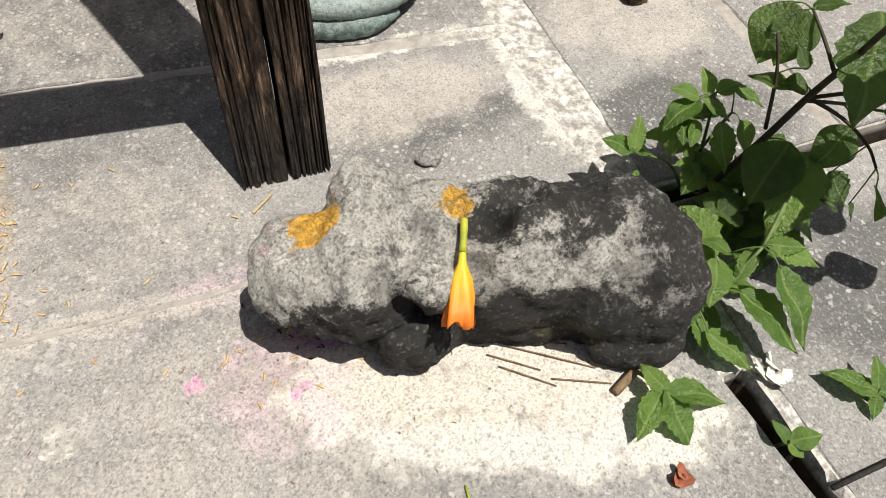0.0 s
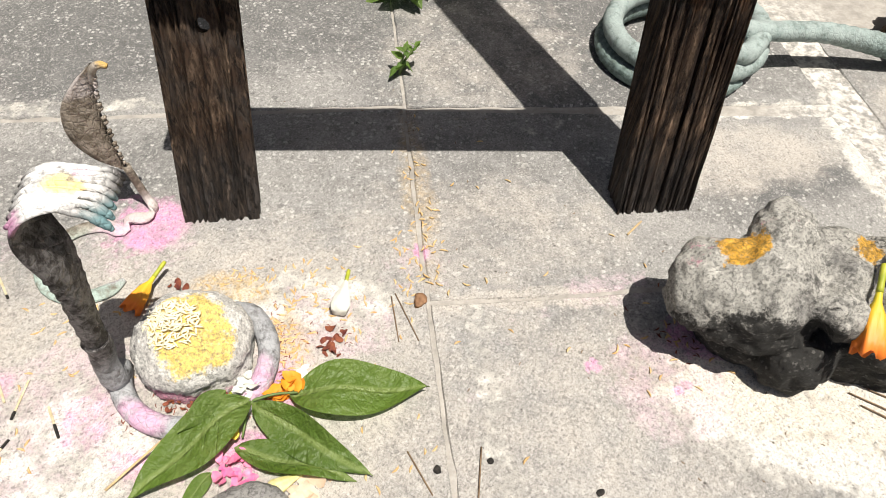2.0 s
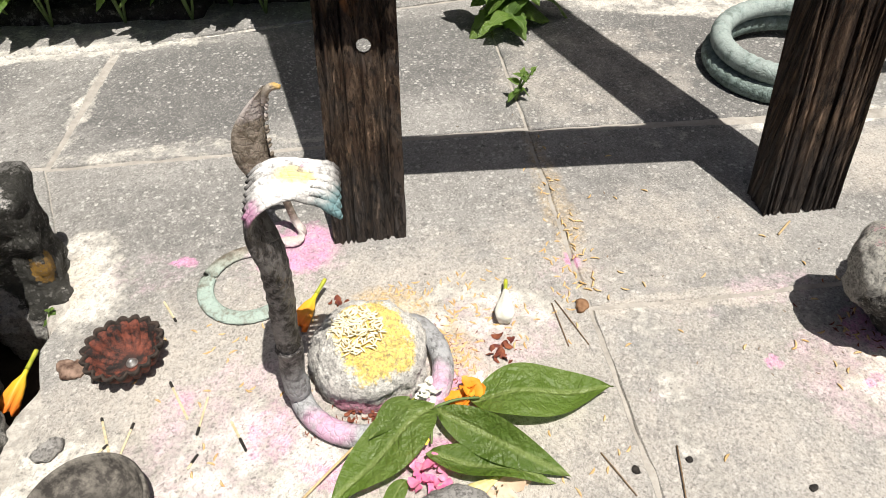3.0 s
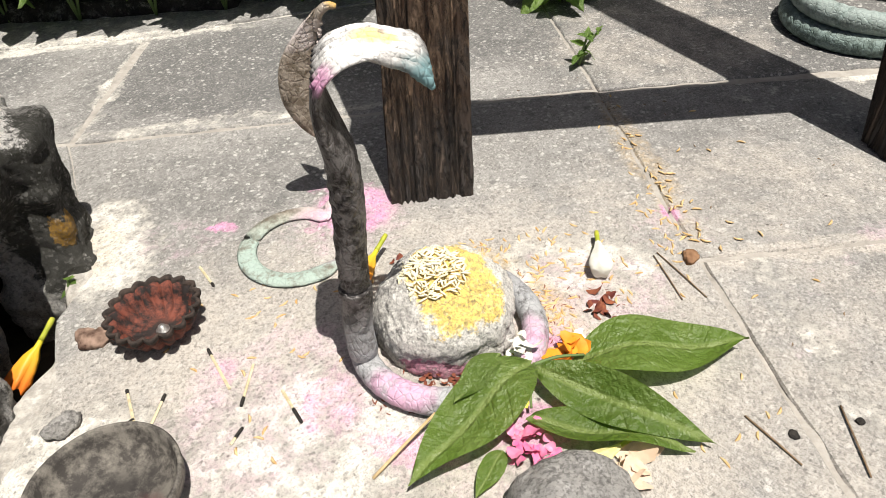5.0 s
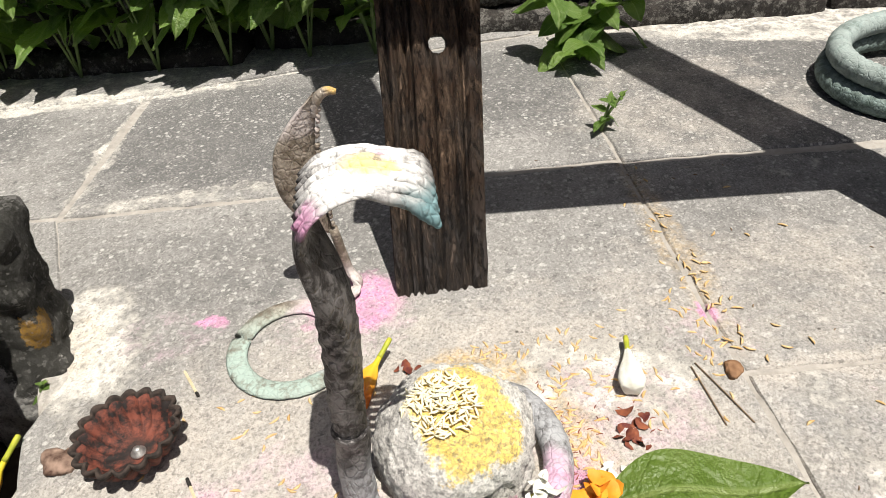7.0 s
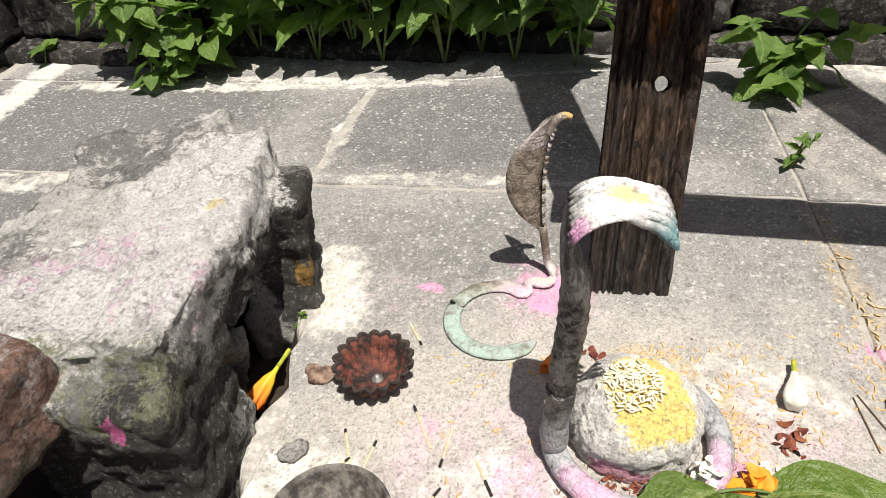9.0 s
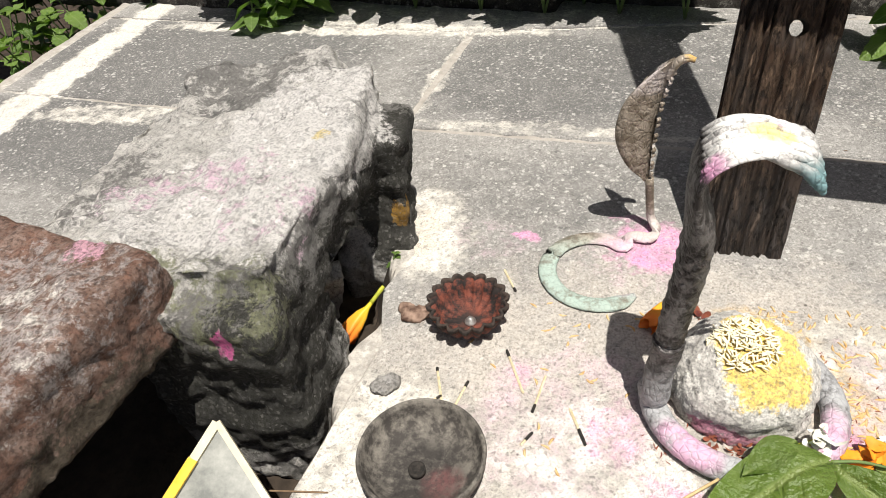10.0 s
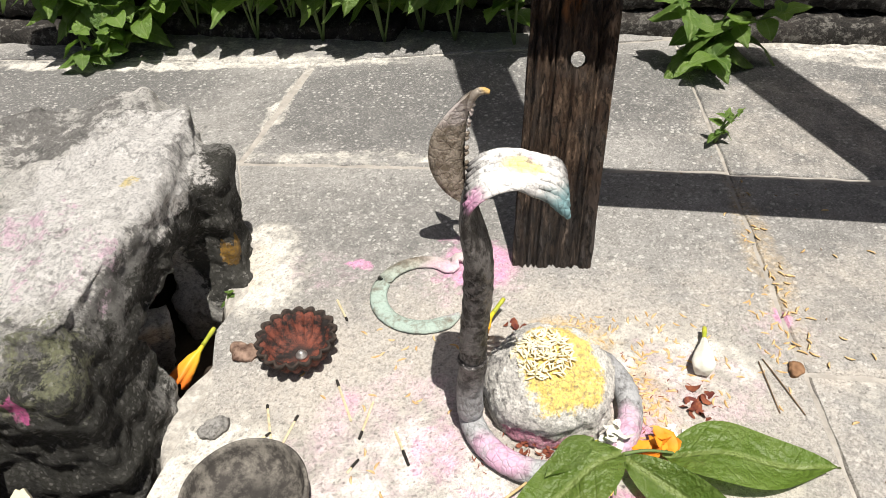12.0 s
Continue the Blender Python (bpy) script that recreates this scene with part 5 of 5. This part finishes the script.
leafy("weed", "coarse serrated weed in the crack beside the bull",
      [[(0.757, 0.012, -0.01), (0.758, 0.020, 0.04), (0.785, 0.028, 0.078)], [(0.757, 0.012, -0.01), (0.740, 0.016, 0.025), (0.727, 0.018, 0.038)], [(0.757, 0.012, -0.01), (0.762, 0.05, 0.03), (0.766, 0.094, 0.05)], [(0.785, 0.028, 0.078), (0.83, 0.06, 0.09), (0.862, 0.083, 0.10)]],
      [(0.864, 0.085, 0.100, 131, -21, 0.086), (0.765, 0.099, 0.050, 175, 0, 0.064), (0.756, 0.024, 0.050, -88, 16, 0.037), (0.792, 0.025, 0.080, -129, 0, 0.044), (0.757, 0.003, 0.060, -155, -10, 0.064), (0.783, 0.004, 0.080, -169, -26, 0.072), (0.726, 0.021, 0.040, 112, -13, 0.044),
       (0.755, 0.037, 0.060, 148, -14, 0.043), (0.728, -0.009, 0.030, -146, -11, 0.052), (0.724, 0.013, 0.040, 131, -38, 0.031), (0.723, 0.005, 0.030, -155, -35, 0.033), (0.783, 0.031, 0.070, 122, -19, 0.034), (0.789, 0.027, 0.080, -116, 21, 0.031), (0.77, 0.04, 0.06, 40, 10, 0.03)],
      [LEAVES[0], LEAVES[5], LEAVES[2]], M_STEM, 3, under=True)
plant("weed", "dense dark-leaved weed growing over the paving crack", (0.845, 0.095, 0.0), [[(0, 0, 0), (0.01, 0.02, 0.035), (0.03, 0.03, 0.06)], [(0, 0, 0), (-0.02, 0.0, 0.03), (-0.05, -0.01, 0.05)], [(0, 0, 0), (0.03, -0.01, 0.03), (0.06, -0.03, 0.05)], [(0, 0, 0), (0.0, -0.03, 0.03), (-0.02, -0.06, 0.05)], [(0, 0, 0), (-0.02, 0.03, 0.03), (-0.04, 0.05, 0.05)]],
      random.Random(8), 0.046, [DARKLEAVES[2], LEAVES[0], DARKLEAVES[4]], 8, 50, M_DARKSTEM)
leafy("weed", "small four-leaved weed on the mortar by the bull", [[(0.662, 0.0, 0.0), (0.666, -0.02, 0.012), (0.668, -0.040, 0.025)]],
      [(0.669, -0.040, 0.025, 14, 10, 0.031), (0.671, -0.040, 0.025, -112, -5, 0.055), (0.668, -0.041, 0.025, -167, -16, 0.052), (0.666, -0.039, 0.025, 123, -11, 0.047)], [LEAVES[0], LEAVES[2]], M_STEM, 4)
leafy("weed", "seedling sprouting from the paving crack", [[(0.752, -0.100, -0.04), (0.750, -0.104, -0.01), (0.746, -0.107, 0.012)]],
      [(0.748, -0.107, 0.012, -101, 21, 0.026), (0.746, -0.107, 0.012, -157, -9, 0.017), (0.745, -0.108, 0.012, 15, 27, 0.021)], [LEAVES[3]], M_STEM, 5)
leafy("weed", "small pointed-leaf weed in the paving", [[(0.843, -0.100, 0.0), (0.843, -0.100, 0.008), (0.844, -0.100, 0.015)]],
      [(0.842, -0.100, 0.015, 42, 7, 0.045), (0.846, -0.099, 0.015, -25, 33, 0.031), (0.841, -0.101, 0.015, 147, -17, 0.022), (0.846, -0.101, 0.015, -100, 12, 0.035)], [LEAVES[0], LEAVES[2]], M_STEM, 6)
plant("weed", "tiny green seedling by the boulder hollow", (-0.355, 0.262, -0.02), [[(0, 0, 0), (0, 0, 0.012), (0.004, 0.002, 0.022)]], rng, 0.012, [LEAVES[3]], 3, 30)


def hedge():
    """Undergrowth on the lower ground past the platform's edge."""
    r = random.Random(21)
    for k in range(30):
        x, y = -1.12 - r.random() * 0.55, 0.30 + r.random() * 1.3
        h = 0.36 + r.random() * 0.12
        stems = []
        for j in range(4):
            a = r.uniform(0, 6.28)
            stems.append([(0, 0, 0), (0.04 * math.cos(a), 0.04 * math.sin(a), h * 0.6), (0.10 * math.cos(a), 0.10 * math.sin(a), h)])
        plant("bush", "low leafy bush on the earth beside the platform", (x, y, -0.42), stems, r, 0.075, LEAVES, 8, 60, group="undergrowth")


hedge()

# ---- sprig of glossy leaves laid against the domed stone ----
sprig = thing("leaf_sprig", "cut sprig of glossy dark green leaves lying on the stone", "leaves", at=(0.0, 0.0, 0.0))
part("stem", sweep([(0.018, 0.090, 0.016, 0.0015, 0.0015), (0.036, 0.094, 0.016, 0.0013, 0.0013), (0.056, 0.095, 0.013, 0.001, 0.001)], 6, (0, 0, 1), 4), M_STEM, sprig)
part("stem", sweep([(0.018, 0.090, 0.016, 0.0015, 0.0015), (0.014, 0.082, 0.015, 0.0013, 0.0013), (0.010, 0.060, 0.010, 0.001, 0.001)], 6, (0, 0, 1), 4), M_STEM, sprig)
for at, heading, pitch, size, me, roll in (((0.050, 0.095, 0.012), -94, 6, 0.121, DARKLEAVES[0], -6), ((0.020, 0.086, 0.016), -128, 3, 0.119, DARKLEAVES[3], 28),
                                           ((0.006, 0.050, 0.010), -110, 5, 0.103, DARKLEAVES[3], -10), ((0.016, 0.088, 0.022), 128, 6, 0.115, DARKLEAVES[1], 6),
                                           ((-0.004, 0.098, 0.024), 133, 2, 0.050, DARKLEAVES[0], 12), ((-0.014, 0.034, 0.006), 142, 10, 0.036, DARKLEAVES[1], 0)):
    put_leaf(sprig, at, heading, pitch, size, me, roll)


# ---- flowers ----
def trumpet_mesh():
    """A folded trumpet flower along z, its mouth at 0.06."""
    bm = bmesh.new()
    prof = [(0.0022, 0.0), (0.0024, 0.012), (0.0032, 0.02), (0.0075, 0.03), (0.0095, 0.042), (0.0100, 0.052), (0.0112, 0.062)]
    rings = []
    for inner in (0, 1):
        for j, (r, z) in enumerate(prof if not inner else prof[::-1]):
            ring = []
            for k in range(30):
                a = 2 * math.pi * k / 30
                ruffle = 1 + (0.16 if z > 0.025 else 0.0) * math.sin(5 * a + z * 60) * min(1, (z - 0.015) / 0.03) + (0.1 * math.sin(9 * a) if z > 0.05 else 0)
                rr = max(0.0004, r * ruffle - inner * 0.0007)
                ring.append(bm.verts.new((rr * math.cos(a), rr * math.sin(a), z + (0.003 * math.sin(5 * a + 2) if z > 0.055 else 0) + (0.002 if inner and z < 0.01 else 0))))
            rings.append(ring)
    for a, b in zip(rings, rings[1:]):
        for k in range(30):
            bm.faces.new((a[k], a[(k + 1) % 30], b[(k + 1) % 30], b[k]))
    bmesh.ops.recalc_face_normals(bm, faces=bm.faces)
    return mesh_of(bm, "petals", M_TRUMPET)


TRUMPET = trumpet_mesh()
CALYX = mesh_of(lathe([(0.0, -0.012), (0.0024, -0.011), (0.0028, -0.006), (0.0025, 0.002), (0.0026, 0.008), (0.0030, 0.012), (0.0, 0.012)], 14), "calyx", M_BUDGREEN)


def flower(label, base, mouth, size=1.0, petals=None):
    top = thing("trumpet_flower", label, "flower")
    for nm, me in (("petals", petals or TRUMPET), ("calyx", CALYX)):
        part(nm, me, None, top)
    direction = Vector(mouth) - Vector(base)
    top.matrix_basis = Matrix.Translation(base) @ direction.to_track_quat("Z", "Y").to_matrix().to_4x4() @ Matrix.Diagonal((size, size, size, 1))
    return top


flower("yellow trumpet flower with orange mouth hung on the bull's neck", (0.536, 0.087, 0.128), (0.516, 0.039, 0.094), 1.02)
flower("wilted orange trumpet flower lying behind the domed stone", (-0.078, 0.240, 0.018), (-0.099, 0.206, 0.010), 0.78)
flower("yellow and orange trumpet flower fallen into the boulder hollow", (-0.350, 0.204, 0.004), (-0.373, 0.169, -0.020), 0.82)
WHITEBUD = mesh_of(lathe([(0.0, 0.0), (0.003, 0.008), (0.005, 0.018), (0.0095, 0.032), (0.012, 0.045), (0.0095, 0.054), (0.0, 0.056)], 24, lambda a, j: 1 + 0.10 * math.sin(5 * a)), "petals", M_WHITEPETAL)
flower("white flower bud with green calyx lying on the paving", (0.103, 0.218, 0.010), (0.094, 0.178, 0.011), 0.78, WHITEBUD)
YELLOWBUD = WHITEBUD.copy()
YELLOWBUD.materials.clear()
YELLOWBUD.materials.append(plain("pale_yellow_petal", (0.72, 0.62, 0.22), (0.82, 0.76, 0.42), 90, 0.6))
flower("pale yellow flower bud beside the grey stone", (0.062, 0.026, 0.008), (0.036, 0.014, 0.008), 0.6, YELLOWBUD)


def petal_heap(name, label, centre, radius, count, mat, size, seed, high=0.012):
    r = random.Random(seed)
    bm = bmesh.new()
    for k in range(count):
        a, d = r.uniform(0, 6.28), radius * r.random() ** 0.6
        m = Matrix.Translation((centre[0] + d * math.cos(a), centre[1] + d * math.sin(a), centre[2] + r.uniform(0.001, high))) @ Euler((r.uniform(-0.7, 0.7), r.uniform(-0.7, 0.7), r.uniform(0, 6.28))).to_matrix().to_4x4()
        s = size * r.uniform(0.6, 1.2)
        pts = []
        for i in range(9):
            t = 2 * math.pi * i / 8
            rr = 0 if i == 8 else 1
            pts.append(bm.verts.new(m @ Vector((rr * 0.5 * s * math.cos(t), rr * 0.32 * s * math.sin(t), (0.14 * s * math.cos(2 * t) if rr else -0.05 * s)))))
        for i in range(8):
            bm.faces.new((pts[i], pts[(i + 1) % 8], pts[8]))
    ob = part(name, bm, mat)
    return tagged(ob, label, "petals", kind="stuff")


petal_heap("orange_blossom", "crumpled orange flower petals by the leaves", (0.044, 0.102, 0.0), 0.012, 16, M_ORANGEPETAL, 0.018, 1, 0.018)
petal_heap("yellow_petals", "torn yellow petal pieces lying on a leaf", (-0.006, 0.064, 0.017), 0.010, 7, plain("yellow_petal", (0.75, 0.50, 0.05), (0.85, 0.62, 0.12), 90, 0.6), 0.016, 12, 0.003)
petal_heap("pink_petals", "heap of pink petals beside the grey stone", (0.004, 0.030, 0.0), 0.018, 34, M_PINKPETAL, 0.012, 2, 0.014)
petal_heap("white_petals", "white petals lying round the domed stone", (0.060, 0.114, 0.0), 0.016, 14, M_WHITEPETAL, 0.014, 3, 0.008)
petal_heap("white_petal_lump", "bruised white blossom resting on the copper coil", (0.013, 0.101, 0.018), 0.009, 12, M_WHITEPETAL, 0.014, 4, 0.010)
petal_heap("beige_petals", "wilted beige petals under the leaves", (0.066, 0.014, 0.0), 0.016, 9, M_BEIGEPETAL, 0.030, 5, 0.006)
petal_heap("red_petals", "dried dark red petal scraps on the paving", (0.085, 0.151, 0.0), 0.014, 12, M_DRIED, 0.013, 6, 0.004)
petal_heap("dried_petals", "dried brown petals round the coil", (-0.034, 0.097, 0.0), 0.03, 70, M_DRIED, 0.0055, 7, 0.007)
petal_heap("dark_scraps", "shrivelled dark flower scraps", (-0.066, 0.222, 0.0), 0.012, 6, M_DRIED, 0.009, 8, 0.006)
petal_heap("white_flower", "fallen white five-petalled flower on the slab", (0.776, -0.049, 0.0), 0.014, 6, M_WHITEPETAL, 0.024, 9, 0.004)
petal_heap("red_bud", "small bright red petals beside the clay dish", (-0.207, 0.014, 0.0), 0.004, 5, plain("red_petal", (0.60, 0.02, 0.05), (0.72, 0.08, 0.12), 90, 0.6), 0.009, 14, 0.006)
petal_heap("red_scrap", "crumpled reddish dry leaf on the mortar", (0.652, -0.099, 0.0), 0.006, 9, plain("rust_leaf", (0.22, 0.06, 0.03), (0.36, 0.13, 0.07), 150, 0.8), 0.014, 10, 0.010)


# ---- matches, sticks, grains ----
def match_stick(a, b, charred=0.3, burnt=True):
    top = thing("matchstick", "spent wooden matchstick with burnt head on the paving", "matchstick", "matchsticks")
    a, b = Vector((*a, 0.0022)), Vector((*b, 0.0026))
    cut = b.lerp(a, charred)
    part("stick", rod(a, cut, 0.0011, 0, 4), M_MATCHWOOD, top, smooth=False)
    part("burnt_end", rod(cut, b, 0.00125, 0.0003, 6), M_CHAR, top, "black burnt end")


for a, b, c in (((-0.196, 0.118), (-0.217, 0.159), 0.16), ((-0.181, 0.138), (-0.186, 0.101), 0.2), ((-0.158, 0.110), (-0.143, 0.080), 0.42), ((-0.238, 0.258), (-0.222, 0.230), 0.14), ((-0.258, 0.096), (-0.271, 0.130), 0.1), ((-0.248, 0.092), (-0.242, 0.121), 0.2), ((-0.190, 0.071), (-0.183, 0.083), 0.6), ((-0.278, 0.087), (-0.260, 0.103), 0.2)):
    match_stick(a, b, c)


def stick(label, a, b, r, mat, za=0.002, zb=0.002, name="stick"):
    a, b = (a if len(a) == 3 else (*a, za)), (b if len(b) == 3 else (*b, zb))
    return tagged(part(name, rod(a, b, r, 0.0005, 6), mat), label, "stick")


stick("pale incense stick leaning on the copper coil", (-0.097, 0.031), (-0.053, 0.064), 0.0012, M_STRAW, 0.002, 0.014, "incense_stick")
stick("thin dark twig on the paving", (0.146, 0.036), (0.163, -0.003), 0.0007, M_TWIG, name="twig")
stick("thin dark twig on the paving", (0.209, 0.033), (0.198, -0.017), 0.0007, M_TWIG, name="twig")
stick("thin brown twig on the paving", (0.149, 0.199), (0.167, 0.142), 0.0006, M_TWIG, name="twig")
stick("thin brown twig on the paving", (0.145, 0.196), (0.148, 0.143), 0.0006, M_TWIG, name="twig")
for a, b in (((0.574, 0.047), (0.636, 0.004)), ((0.554, 0.046), (0.591, 0.018)), ((0.596, 0.008), (0.642, -0.013)), ((0.569, 0.056), (0.623, 0.032)), ((0.559, 0.033), (0.597, 0.001))):
    stick("dry grey twig lying by the bull statue", a, b, 0.0008, M_TWIG, name="twig")
stick("dried curled leaf stalk beside the bull", (0.639, -0.021), (0.691, -0.000), 0.004, M_TWIG, 0.004, 0.010, "dry_leaf")
stick("thin straw lying before the dish", (-0.381, -0.006), (-0.320, 0.005), 0.0008, M_TWIG, name="straw")
stick("dark iron rod lying across the paving crack", (0.761, -0.148), (0.90, -0.148), 0.0022, M_CHAR, 0.004, 0.004, "iron_rod")
stick("yellow flower stalk on the paving", (0.496, -0.046), (0.490, -0.093), 0.001, M_BUDGREEN, name="stalk")
stick("short dry stalk at the foot of the timber", (0.406, 0.251), (0.427, 0.268), 0.0012, M_STRAW, name="stalk")
stick("pale stub by the domed stone", (-0.002, 0.099, 0.014), (0.016, 0.105, 0.02), 0.0022, M_BUDGREEN, name="stalk")


def grains(name, label, category, spots, mat, size, seed, ground=0.0):
    """Loose grains: spots of (x, y, rx, ry, count)."""
    r = random.Random(seed)
    bm = bmesh.new()
    for x, y, rx, ry, count in spots:
        for k in range(count):
            px, py = r.gauss(x, rx), r.gauss(y, ry)
            z, tilt = ground + size * 0.14, r.uniform(-0.15, 0.15)
            length = size * r.uniform(0.7, 1.15)
            m = Matrix.Translation((px, py, z)) @ Euler((tilt, r.uniform(-0.15, 0.15), r.uniform(0, 6.28))).to_matrix().to_4x4()
            fat = 0.13 * size
            ring = []
            for t, f in ((-0.5, 0.3), (-0.2, 1.0), (0.2, 1.0), (0.5, 0.3)):
                bend = -0.12 * length * (t * t * 4)
                ring.append([bm.verts.new(m @ Vector((t * length, bend + fat * f * math.cos(q * 1.5708), fat * f * math.sin(q * 1.5708)))) for q in range(4)])
            for a, b in zip(ring, ring[1:]):
                for q in range(4):
                    bm.faces.new((a[q], a[(q + 1) % 4], b[(q + 1) % 4], b[q]))
            bm.faces.new(ring[0][::-1])
            bm.faces.new(ring[-1])
    ob = part(name, bm, mat)
    return tagged(ob, label, category, kind="stuff")


grains("husks", "scattered straw-coloured grain husks on the paving", "husks", [(0.064, 0.185, 0.035, 0.03, 60), (0.171, 0.225, 0.02, 0.03, 45), (0.041, 0.148, 0.008, 0.03, 70), (-0.163, 0.145, 0.05, 0.05, 26), (0.124, 0.044, 0.03, 0.06, 18), (0.007, 0.232, 0.04, 0.01, 30), (0.187, 0.332, 0.012, 0.06, 30), (0.303, 0.255, 0.1, 0.1, 14), (0.431, 0.117, 0.04, 0.03, 22), (-0.124, 0.206, 0.03, 0.015, 14)], M_HUSK, 0.0085, 31)
grains("dark_crumbs", "dark crumbs and seeds scattered over the paving", "crumbs", [(0.102, 0.439, 0.06, 0.03, 60), (0.037, 0.298, 0.012, 0.012, 24), (-0.182, 0.093, 0.03, 0.03, 14), (0.304, 0.207, 0.2, 0.2, 40), (-0.028, 0.292, 0.025, 0.004, 26), (-0.090, 0.153, 0.008, 0.06, 24), (0.510, 0.065, 0.1, 0.1, 20)], M_TWIG, 0.0042, 32)
grains("red_crumbs", "dark red dried petal crumbs round the stones", "crumbs", [(0.036, 0.153, 0.006, 0.025, 60), (-0.039, 0.093, 0.03, 0.008, 70), (0.441, 0.127, 0.03, 0.02, 50), (0.083, 0.156, 0.02, 0.012, 16)], M_DRIED, 0.006, 33)


def rice_on_dome():
    r = random.Random(5)
    bm = bmesh.new()
    for k in range(230):
        a, d = r.uniform(0, 6.28), r.random() ** 0.6
        x, y = -0.042 + 0.024 * d * math.cos(a), 0.142 + 0.021 * d * math.sin(a)
        z = 0.022 + 0.050 * math.sqrt(max(0.05, 1 - ((x + 0.037) / 0.050) ** 2 - ((y - 0.150) / 0.047) ** 2)) + r.uniform(0.0003, 0.0030) * (1.15 - d)
        m = Matrix.Translation((x, y, z)) @ Euler((r.uniform(-0.35, 0.35), r.uniform(-0.35, 0.35), r.uniform(0, 6.28))).to_matrix().to_4x4()
        ring = []
        for t, f in ((-0.5, 0.35), (-0.2, 1.0), (0.2, 1.0), (0.5, 0.35)):
            ring.append([bm.verts.new(m @ Vector((t * 0.0078, 0.00078 * f * math.cos(q * 1.047), 0.0007 * f * math.sin(q * 1.047)))) for q in range(6)])
        for p0, p1 in zip(ring, ring[1:]):
            for q in range(6):
                bm.faces.new((p0[q], p0[(q + 1) % 6], p1[(q + 1) % 6], p1[q]))
        bm.faces.new(ring[0][::-1])
        bm.faces.new(ring[-1])
    tagged(part("rice_grains", bm, M_RICE), "pale rice grains heaped on the domed stone", "rice", kind="stuff")


rice_on_dome()

# ---- loose pebbles ----
M_SEED = plain("brown_seed_pod", (0.16, 0.08, 0.04), (0.30, 0.17, 0.09), 150, 0.8)
for i, (x, y, s, lab) in enumerate(((0.585, 0.263, 0.012, "small grey pebble behind the bull"), (-0.309, 0.105, 0.013, "flat crumbled lump of grey ash"), (0.172, 0.187, 0.0085, "brown seed pod on the paving"), (0.169, 0.018, 0.004, "shrivelled dark seed head"), (0.215, 0.020, 0.0036, "shrivelled dark seed head"), (0.300, -0.016, 0.0036, "shrivelled dark seed head"))):
    statue("pebble", lump("pebble", [((x, y, s * 0.35), (s, s * 0.75, s * 0.5), (0, 0, i * 40))], [], (M_PEBBLE if i < 2 else M_SEED if i == 2 else M_CHAR), s * 0.14, 1, s * 0.4, 0.9 / s, s * 0.1, i), lab, "pebble")
